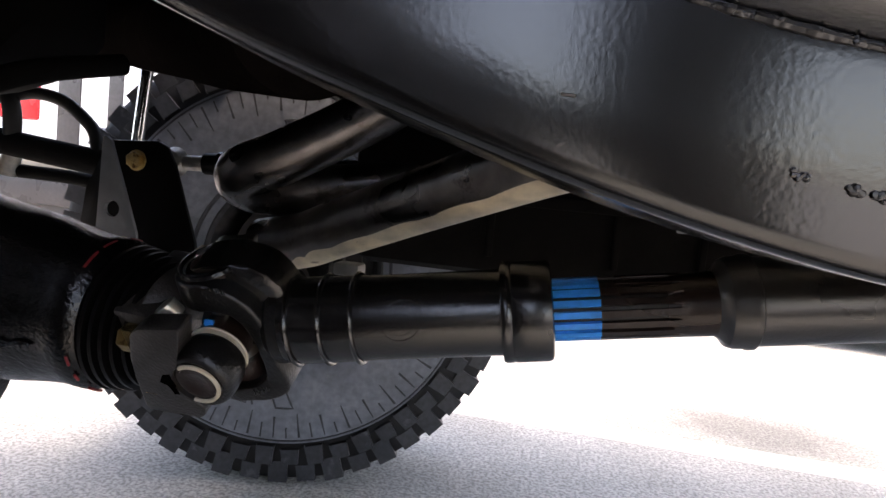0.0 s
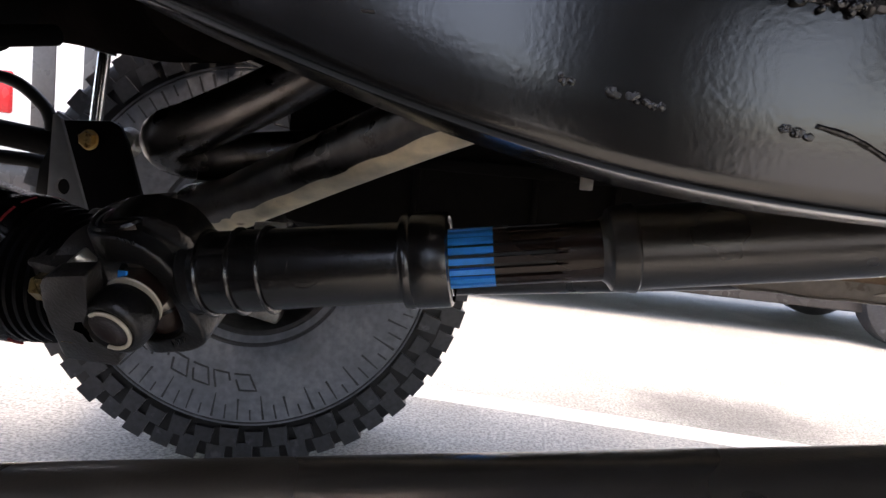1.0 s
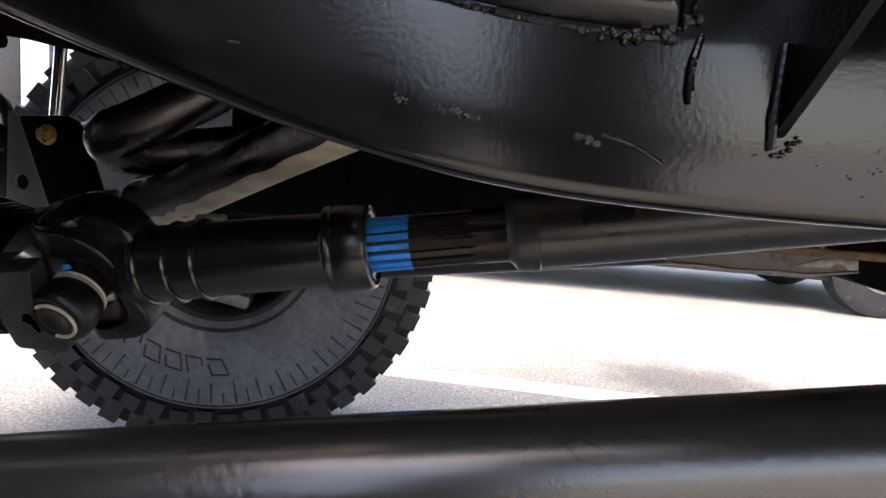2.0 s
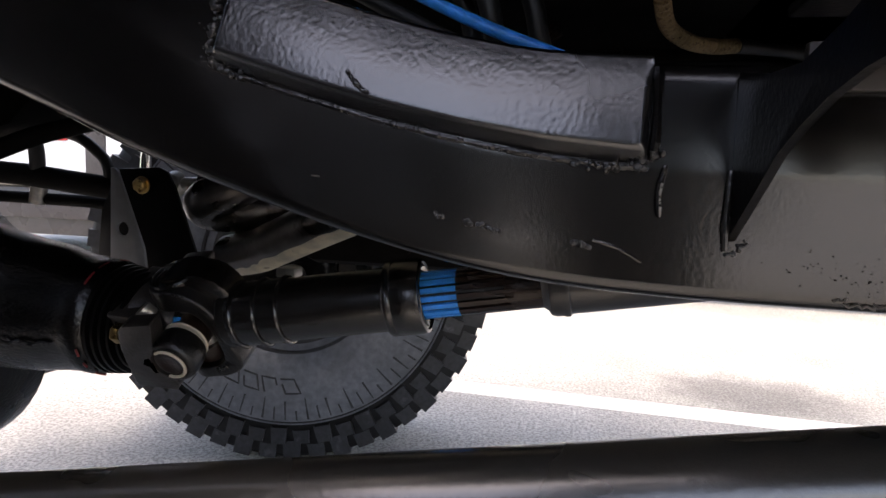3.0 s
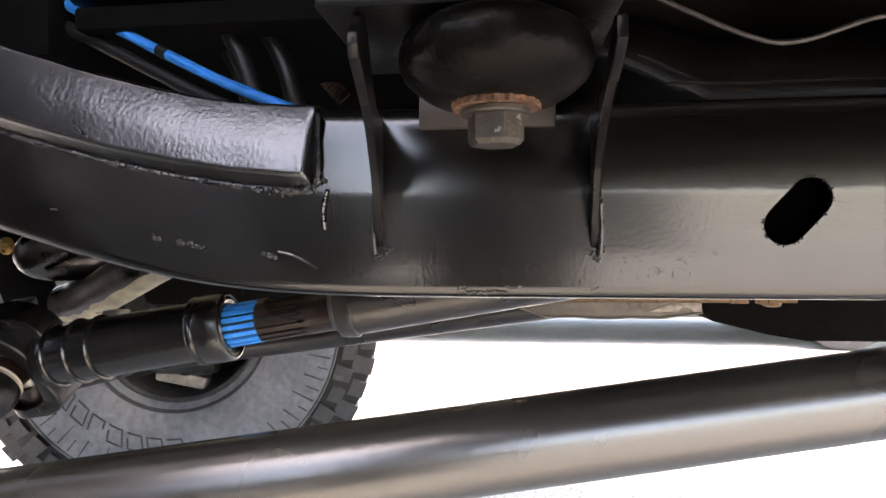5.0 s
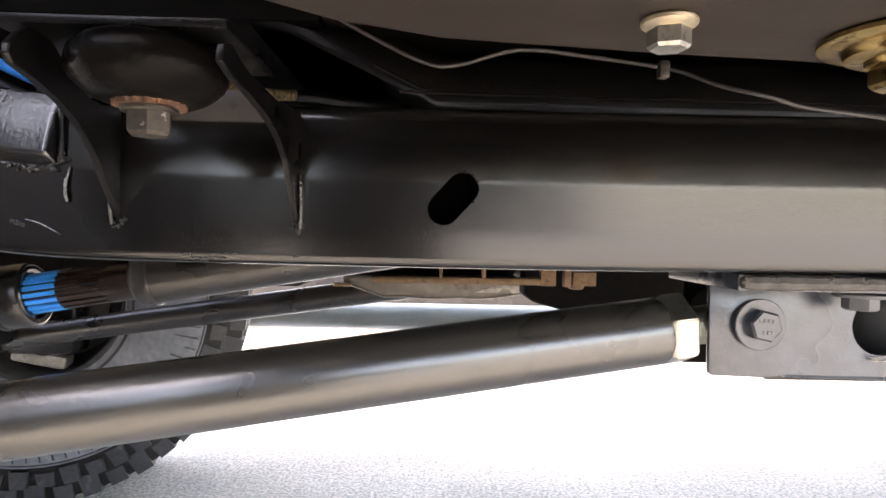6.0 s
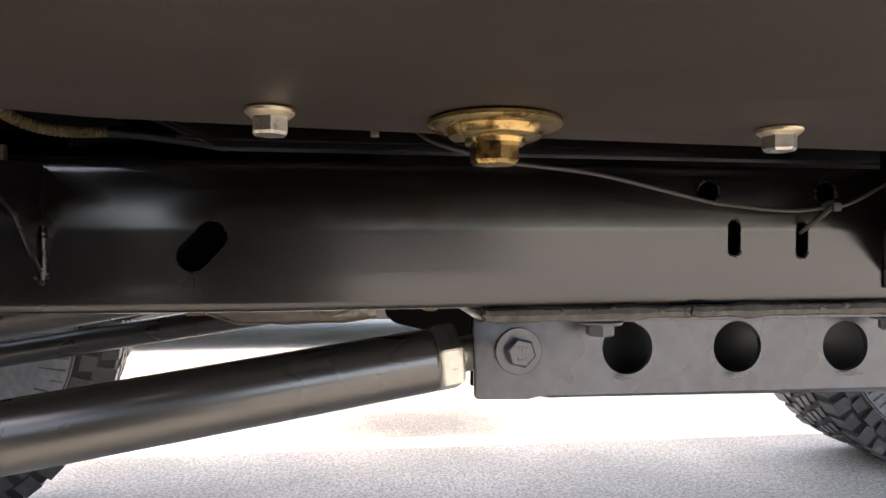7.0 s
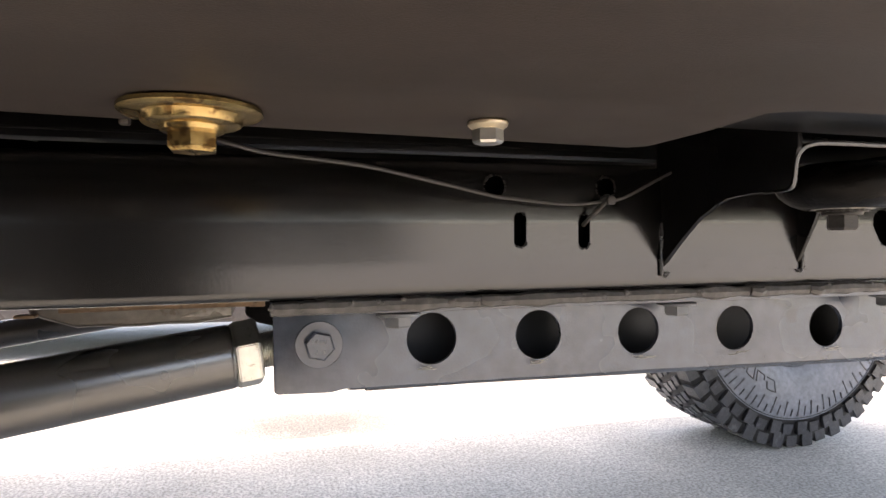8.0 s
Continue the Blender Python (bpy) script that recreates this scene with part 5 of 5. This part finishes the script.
tub = thing("vehicle_floor", "dark coated pressed-steel vehicle floor with ribs", "vehicle floor")
part("floor_sheet", box(0.503, 3.2, 0.05, 1.50, 0.880, 0.899, 0.004), "floor", tub)
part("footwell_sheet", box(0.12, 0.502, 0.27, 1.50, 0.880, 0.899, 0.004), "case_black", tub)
part("sill_sheet", box(0.505, 3.2, -0.18, 0.049, 0.880, 0.899, 0.004), "floor", tub)
def pressed_floor():
    """Pressed floor sheet behind the rail: lower lip, step and shallow swages, swept up at the front."""
    prof = [(0.300, 0.862), (0.284, 0.850), (0.273, 0.826), (0.274, 0.817), (0.280, 0.8145), (0.290, 0.8165), (0.299, 0.825), (0.306, 0.836), (0.330, 0.8415), (0.352, 0.8385), (0.372, 0.8425), (0.394, 0.8540), (0.425, 0.8565), (0.455, 0.8520), (0.56, 0.8560)]
    bm = bmesh.new()
    rows = []
    xs = [0.44, 0.47, 0.50, 0.52, 0.54, 0.555, 0.57, 0.585, 0.60, 0.62, 0.65, 0.70, 0.80, 0.95, 1.1, 1.4, 1.9]
    for x in xs:
        d = max(0.0, 0.604 - x)
        up = 0.46 * d * min(1.0, d / 0.02) if d < 0.02 else 0.46 * (d - 0.004)
        rows.append([bm.verts.new((x, y, min(z + up, 0.8795))) for y, z in prof])
    for a, b in zip(rows, rows[1:]):
        for i in range(len(prof) - 1):
            bm.faces.new((a[i], a[i + 1], b[i + 1], b[i]))
    bmesh.ops.solidify(bm, geom=bm.faces[:], thickness=0.0015)
    return bm


part("pressed_sheet", pressed_floor(), "floor", tub, "dark pressed sheet with a folded lip", angle=50)
part("seam_bead", rod(smooth_line([(0.548, 0.2735, 0.8462), (0.575, 0.2728, 0.8330), (0.592, 0.2724, 0.8262), (0.62, 0.2724, 0.8240), (1.2, 0.2724, 0.8240)], 5), 0.0013, 8), "floor", tub)
part("sill_box", box(1.075, 1.9, -0.072, 0.022, 0.7975, 0.870, 0.006), "gusset", tub, "black sill box above the panel")
# unseen strip added to close the slot that let sky onto the rail
part("sill_skin", box(0.503, 3.2, -0.20, -0.192, 0.791, 0.899, 0.003), "black", tub)
part("tunnel_side", box(0.35, 2.0, 0.56, 0.58, 0.78, 0.885, 0.006), "floor", tub)

# body boxes are out of view and set to shade the underside
body = thing("vehicle_body", "unseen plain off-road body over the chassis, shaped to block sun and sky", "vehicle body")
part("cabin", box(0.50, 3.25, -0.20, 1.58, 0.90, 1.80, 0.06), "black", body)
part("cowl", box(0.102, 0.498, 0.27, 1.30, 0.90, 1.149, 0.02), "black", body)
# added overhead to keep direct sun off the control arm
part("door_pillar", box(0.102, 0.540, -0.20, 1.30, 1.15, 1.80, 0.03), "black", body)
part("bonnet", box(-0.92, 0.098, 0.05, 1.13, 1.10, 1.40, 0.05), "black", body)
part("wing", box(-0.30, 0.52, 1.10, 1.72, 1.08, 1.14, 0.02), "black", body)
part("wing", box(-1.05, -0.02, -0.60, 0.04, 1.08, 1.14, 0.02), "black", body)
# strip added to stop a sun patch on the arm
part("wing_inner", box(-0.015, 0.14, -0.10, 0.048, 1.08, 1.13, 0.015), "black", body)
# next two are unseen boxes added to cut light from the front
part("grille", box(-0.97, -0.925, 0.05, 1.00, 0.80, 1.40, 0.02), "black", body)
part("front_bumper", box(-1.12, -0.98, 0.05, 1.02, 0.58, 0.80, 0.03), "case_black", body)
# unseen sheet added to hide a sky reflection in the rail
part("wing_skirt", box(0.335, 0.505, -0.262, -0.240, 0.850, 1.149, 0.004), "black", body)
part("bulkhead", box(0.05, 0.10, 0.27, 1.26, 0.86, 1.11, 0.01), "case_black", body)

# ---- wiring ----
w1 = thing("wire", "thin grey wire clipped along the chassis rail", "wire", "cables along the rail")
part("wire", rod(smooth_line([(0.499, 0.172, 0.8661), (0.5503, 0.172, 0.8395), (0.5894, 0.172, 0.8216), (0.6129, 0.172, 0.82), (0.655, 0.172, 0.8315), (0.7031, 0.172, 0.8282), (0.755, 0.16, 0.818), (0.775, 0.135, 0.802), (0.80, 0.12, 0.792), (0.8247, 0.125, 0.7876),
                              (0.885, 0.13, 0.7822), (0.94, 0.145, 0.774), (0.9973, 0.160, 0.7645), (1.0124, 0.165, 0.7634), (1.0649, 0.166, 0.7592), (1.1002, 0.166, 0.762), (1.1207, 0.165, 0.7657), (1.1499, 0.165, 0.7798), (1.18, 0.165, 0.793), (1.22, 0.166, 0.798), (1.3, 0.18, 0.81)], 5), 0.00145, 8), "wire", w1)
part("clip", box(0.732, 0.738, 0.119, 0.126, 0.802, 0.812, 0.001), "bolt_dirty", w1, "small pale clip")
part("cable_tie", rod(smooth_line([(1.0895, 0.182, 0.742), (1.0905, 0.172, 0.748), (1.096, 0.1645, 0.756), (1.1015, 0.1615, 0.763), (1.104, 0.166, 0.767), (1.101, 0.171, 0.764)], 4), 0.0019, 6), "wire", w1, "grey cable tie")
part("tie_head", box(1.1005, 1.1075, 0.158, 0.1625, 0.759, 0.766, 0.0008), "wire", w1)

bl = thing("cable", "bright blue cable wrapped with black tape above the rail", "cable", "cables along the rail")
BL = [(0.05, 0.30, 0.938), (0.105, 0.29, 0.906), (0.145, 0.283, 0.886), (0.195, 0.276, 0.860), (0.2477, 0.268, 0.8335), (0.30, 0.265, 0.812)]
line = smooth_line(BL, 6)
part("cable", rod(line, 0.0042, 12), "blue", bl)
part("tape_band", rod([line[17], line[18]], 0.0048, 12), "hose", bl, "black tape band")
part("black_loom", rod([(p.x - 0.012, p.y + 0.004, p.z - 0.012) for p in line], 0.0055, 10), "hose", bl)
for k, (x, y) in enumerate(((0.245, 0.30), (0.275, 0.31), (0.225, 0.34))):
    h = thing("hanging_hose", "dark rubber hose hanging behind the rail", "hose", "hoses behind the rail")
    part("hose", rod(smooth_line([(x - 0.02, y, 0.90), (x, y, 0.86), (x + 0.012, y + 0.01, 0.82), (x + 0.05, y + 0.04, 0.79)], 5), 0.0075, 10), "hose", h)
def conduit(points, radius, mat, label):
    """Corrugated split conduit: close ribs along a bent line."""
    e = thing("conduit", label, "conduit", "hoses behind the rail")
    line = smooth_line(points, 26)
    part("sleeve", sweep(line, circle(radius, 14), True, None, [1.06 if i % 4 < 2 else 0.88 for i in range(len(line))]), mat, e)
    return e


gh = conduit([(0.352, 0.352, 0.935), (0.3610, 0.356, 0.895), (0.3655, 0.366, 0.8735), (0.3745, 0.392, 0.8605), (0.3940, 0.415, 0.8540), (0.4180, 0.440, 0.8555), (0.4406, 0.460, 0.8600)], 0.0062, "braid", "tan corrugated conduit bent above the rail")
part("fitting", rod(smooth_line([(0.4400, 0.4595, 0.8600), (0.4620, 0.472, 0.8610), (0.50, 0.490, 0.8600), (0.56, 0.52, 0.8560)], 4), 0.0068, 12), "hose", gh, "black end fitting")
conduit([(0.205, 0.45, 0.990), (0.223, 0.45, 0.958), (0.247, 0.45, 0.915), (0.269, 0.45, 0.884), (0.285, 0.455, 0.865)], 0.0085, "conduit_dark", "dark brown corrugated conduit hanging behind the rail")


# ---- wheels ----
def tyre_profile():
    """(along axle, radius) from inner bead round to outer bead; along runs 0 to 0.34."""
    half = [(0.055, 0.198), (0.046, 0.212), (0.030, 0.228), (0.014, 0.255), (0.004, 0.290), (0.0, 0.330), (0.003, 0.370), (0.010, 0.405), (0.016, 0.440), (0.024, 0.478), (0.040, 0.500), (0.17, 0.505)]
    return half + [(0.34 - s, r) for s, r in reversed(half[:-1])]


def lug(bm, hub, a0, a1, s0, s1, r0, r1, skew=0.0, taper=0.006):
    """A tread block between two angles, from axle place s0 to s1, standing from r0 to r1, tapered, with skew along the axle."""
    def pt(a, s, r):
        return bm.verts.new((hub[0] + r * math.cos(a), hub[1] + s, hub[2] + r * math.sin(a)))
    dt = taper / r1
    lo = [pt(a0, s0, r0), pt(a1, s0, r0), pt(a1 + skew, s1, r0), pt(a0 + skew, s1, r0)]
    sg = 1 if s1 > s0 else -1
    hi = [pt(a0 + dt, s0 + taper * sg, r1), pt(a1 - dt, s0 + taper * sg, r1), pt(a1 + skew - dt, s1 - taper * sg, r1), pt(a0 + skew + dt, s1 - taper * sg, r1)]
    bm.faces.new(hi)
    for i in range(4):
        bm.faces.new((lo[i], lo[(i + 1) % 4], hi[(i + 1) % 4], hi[i]))


def wheel(label):
    hub = (0, 0, 0)
    e = thing("wheel", label, "wheel", "road wheels")
    tyre = part("tyre", lathe(tyre_profile(), hub, (0, 1, 0), 96), "sidewall", e, "muddy-terrain black rubber tyre", angle=60)
    # black base darkens the tread gaps with painted shade
    part("tread_base", lathe([(0.0100, 0.413), (0.0155, 0.4450), (0.0220, 0.4930), (0.0310, 0.5045), (0.17, 0.5058), (0.309, 0.5045), (0.318, 0.4930), (0.3245, 0.4450), (0.330, 0.413)], hub, (0, 1, 0), 96), "groove", tyre, "near-black grooves, the shade between the tread blocks painted in")
    bm = bmesh.new()
    n = 48
    R = 0.513
    for i in range(n):
        a = 2 * math.pi * i / n
        w = 2 * math.pi / n
        long = i % 2
        for side in (0, 1):
            off = 0.5 * w * side
            f = (lambda s: s) if side == 0 else (lambda s: 0.34 - s)
            # side lugs on the shoulder, tall and short in turn
            lug(bm, hub, a + off + 0.06 * w, a + off + 0.82 * w, f(0.000 if long else 0.005), f(0.050), 0.418 if long else 0.427, 0.464, 0.0, 0.005)
            # shoulder blocks between them, notched in turn
            lug(bm, hub, a + off + 0.60 * w, a + off + 1.36 * w, f(0.013 if long else 0.018), f(0.082), 0.458, R if long else R - 0.003, 0.0, 0.004)
            # second and middle rows, skewed
            lug(bm, hub, a + off + 0.12 * w, a + off + 0.80 * w, f(0.090), f(0.126), 0.485, R, 0.18 * w * (1 if side == 0 else -1), 0.003)
            lug(bm, hub, a + off + 0.55 * w, a + off + 1.25 * w, f(0.132), f(0.167), 0.485, R, 0.18 * w * (1 if side == 0 else -1), 0.003)
    part("tread", bm, "rubber", tyre, "chunky tread blocks", angle=20)
    rb = bmesh.new()
    for side in (0, 1):
        f = (lambda s: s) if side == 0 else (lambda s: 0.34 - s)
        for i in range(84):
            a = 2 * math.pi * i / 84
            r0, r1, wide0, wide1 = ((0.338, 0.400, 0.0030, 0.0070), (0.362, 0.401, 0.0042, 0.0042), (0.346, 0.400, 0.0070, 0.0030), (0.372, 0.401, 0.0042, 0.0042))[i % 4]
            vs = []
            for r, da in ((r0, -wide0), (r0, wide0), (r1, wide1), (r1, -wide1)):
                vs.append((r, a + da, float(np.interp(r, [0.33, 0.37, 0.405], [0.0, 0.003, 0.010]))))
            lo = [rb.verts.new((r * math.cos(t), f(s + 0.004), r * math.sin(t))) for r, t, s in vs]
            hi = [rb.verts.new(((r + (0.002 if k < 2 else -0.002)) * math.cos(t), f(s - 0.0030), (r + (0.002 if k < 2 else -0.002)) * math.sin(t))) for k, (r, t, s) in enumerate(vs)]
            rb.faces.new(hi)
            for k in range(4):
                rb.faces.new((lo[k], lo[(k + 1) % 4], hi[(k + 1) % 4], hi[k]))
        lathe([(f(0.0125), 0.404), (f(0.0080), 0.406), (f(0.0090), 0.4085), (f(0.014), 0.4105)], hub, (0, 1, 0), 96, rb)
        lathe([(f(0.0350), 0.222), (f(0.0290), 0.224), (f(0.0270), 0.228), (f(0.0290), 0.231)], hub, (0, 1, 0), 96, rb)
    part("sidewall_rib", rb, "rubber", tyre, angle=20)
    def rad_s(r):
        return float(np.interp(r, [0.255, 0.290, 0.330, 0.370], [0.014, 0.004, 0.0, 0.003]))

    for start in (-2.55, 0.6):
        for k in range(8):
            a = start + k * 0.165
            r0, r1, wd, sk = 0.289, 0.326, 0.120, 0.050
            path = [(r0, a), (r0, a + wd), (r1, a + wd + sk), (r1, a + sk), (r0, a)] if k % 3 else [(r1, a + sk), (r0, a), (r0, a + wd), (r1 - 0.012, a + wd + sk * 0.6)]
            pts = []
            for (ra, ta), (rc, tc) in zip(path, path[1:]):
                for q in range(3):
                    r, t = ra + (rc - ra) * q / 3, ta + (tc - ta) * q / 3
                    pts.append((r * math.cos(t), rad_s(r) - 0.0002, r * math.sin(t)))
            part("raised_block", sweep(pts, circle(0.0026, 6), True), "rubber", tyre)
    part("rim", lathe([(0.052, 0.196), (0.047, 0.204), (0.050, 0.211), (0.057, 0.212), (0.058, 0.202), (0.075, 0.190), (0.20, 0.186), (0.24, 0.175), (0.245, 0.06), (0.245, 0.0)], hub, (0, 1, 0), 72), "rim", e, "dark painted steel rim")
    part("brake_disc", lathe([(0.10, 0.0), (0.10, 0.155), (0.122, 0.155), (0.122, 0.0)], hub, (0, 1, 0), 48), "yoke", e, "dull metal brake disc")
    part("caliper", box(-0.03, 0.10, 0.06, 0.13, -0.163, -0.128, 0.010), "alloy", e, "pale dusty brake caliper")
    part("knuckle", box(-0.07, 0.07, 0.02, 0.10, -0.13, 0.13, 0.02), "cast", e)
    part("fastener", box(-0.125, -0.10, 0.03, 0.06, -0.135, -0.095, 0.004), "zinc_dull", e)
    return e


fw = wheel("off-road wheel with a chunky black mud tyre on asphalt")
fw.matrix_basis = pose(-0.382, 1.262, 0.510, 0, 14, 13.7)
copy_thing(fw, pose(-0.42, -0.055, 0.510, 0, 60, 190))
copy_thing(fw, pose(2.612, 1.395, 0.512, 0, 40, 0))
raxle = thing("rear_axle", "black steel rear axle tube between the wheels", "axle")
part("axle_tube", rod([(2.595, -0.05, 0.475), (2.595, 1.50, 0.475)], 0.045, 28), "cast", raxle)
part("differential", lathe([(-0.14, 0.0), (-0.12, 0.09), (0, 0.14), (0.12, 0.09), (0.14, 0.0)], (2.595, 0.6, 0.475), (0, 1, 0), 32), "cast", raxle)

# ---- parked van beyond ----
van = thing("parked_van", "white parked van with red tail lamps in the sun", "van")
VY = 4.02
part("body", box(-5.6, 3.4, VY, VY + 1.6, 0.40, 2.2, 0.08), "white", van)
part("underside", box(-5.5, 3.3, VY + 0.05, VY + 1.5, 0.20, 0.405, 0.02), "glass_dark", van)
for x in (-4.0, -3.78):
    part("tail_lamp", box(x - 0.06, x + 0.10, VY - 0.03, VY + 0.02, 0.97, 1.28, 0.02), "lamp_red", van)
for x0, x1 in ((-3.52, -3.33), (-3.10, -2.98), (-2.2, -2.0)):
    part("trim_strip", box(x0, x1, VY - 0.012, VY + 0.01, 0.55, 2.0, 0.01), "glass_dark", van)


part("bumper", box(-5.6, -2.95, VY - 0.08, VY + 0.05, 0.60, 0.67, 0.02), "bumper_grey", van, "dusty grey-tan bumper")
part("lower_trim", box(-5.55, -2.95, VY - 0.02, VY + 0.02, 0.34, 0.598, 0.01), "glass_dark", van, "dark lower trim")


def van_wheel(x, y):
    w = part("van_wheel", lathe([(0.0, 0.17), (0.0, 0.29), (0.02, 0.32), (0.18, 0.32), (0.2, 0.29), (0.2, 0.17)], (x, y, 0.32), (0, 1, 0), 40, closed=True), "rubber", van)
    part("hub_cap", lathe([(0.02, 0.0), (0.0, 0.05), (0.012, 0.10), (0.002, 0.165), (0.03, 0.175), (0.18, 0.175), (0.18, 0.0)], (x, y, 0.32), (0, 1, 0), 36), "alloy", w, "pale wheel cover")


for x, y in ((2.62, 3.99), (2.55, 5.25), (-2.6, 3.99), (-2.6, 5.25)):
    van_wheel(x, y)


# ---- unseen dark things added behind the camera to darken reflections ----
# made-up car: a dark mass for the rail's left half to reflect
car = thing("parked_car", "unseen dark car shape added to darken reflections in the rail", "car")
part("body", box(-4.2, 0.02, -2.70, -1.0, 0.28, 0.98, 0.10), "car_paint", car)
part("cabin", box(-4.15, -0.45, -2.62, -1.06, 0.90, 1.95, 0.16), "glass_dark", car)
for x in (-3.1, -0.75):
    w = part("car_wheel", lathe([(0.0, 0.17), (0.0, 0.29), (0.02, 0.32), (0.18, 0.32), (0.2, 0.29), (0.2, 0.17)], (x, -1.21, 0.32), (0, 1, 0), 40, closed=True), "rubber", car)
    part("hub_cap", lathe([(0.19, 0.0), (0.19, 0.175), (0.02, 0.175), (0.02, 0.0)], (x, -1.21, 0.32), (0, 1, 0), 36), "rim", w)
    w = part("car_wheel", lathe([(0.0, 0.17), (0.0, 0.29), (0.02, 0.32), (0.18, 0.32), (0.2, 0.29), (0.2, 0.17)], (x, -2.69, 0.32), (0, 1, 0), 40, closed=True), "rubber", car)
    part("hub_cap", lathe([(0.01, 0.0), (0.01, 0.175), (0.18, 0.175), (0.18, 0.0)], (x, -2.69, 0.32), (0, 1, 0), 36), "rim", w)
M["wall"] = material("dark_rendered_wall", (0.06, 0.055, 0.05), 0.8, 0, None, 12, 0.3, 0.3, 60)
# made-up wall: keeps bright horizon out of the paint's reflections
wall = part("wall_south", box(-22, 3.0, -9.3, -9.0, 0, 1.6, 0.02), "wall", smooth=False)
tagged(wall, "unseen plain dark wall added to darken reflections", "wall", kind="structure")
# made-up pier: puts a dark band in the rail's reflection
pier = part("wall_pier", box(0.21, 0.66, -1.62, -1.14, 0, 1.40, 0.015), "wall_dark", smooth=False)
tagged(pier, "unseen plain dark pier added to darken reflections in the rail", "wall", kind="structure")

# ---- each thing's origin at the middle of its base ----
for e in [o for o in scene.objects if o.type == 'EMPTY' and o.children and o.matrix_basis == Matrix()]:
    corners = [Vector(c) for o in e.children_recursive for c in o.bound_box]
    low, high = [Vector([f(c[k] for c in corners) for k in range(3)]) for f in (min, max)]
    base = Vector(((low.x + high.x) / 2, (low.y + high.y) / 2, low.z))
    e.location = base
    for o in e.children:
        o.location = o.location - base
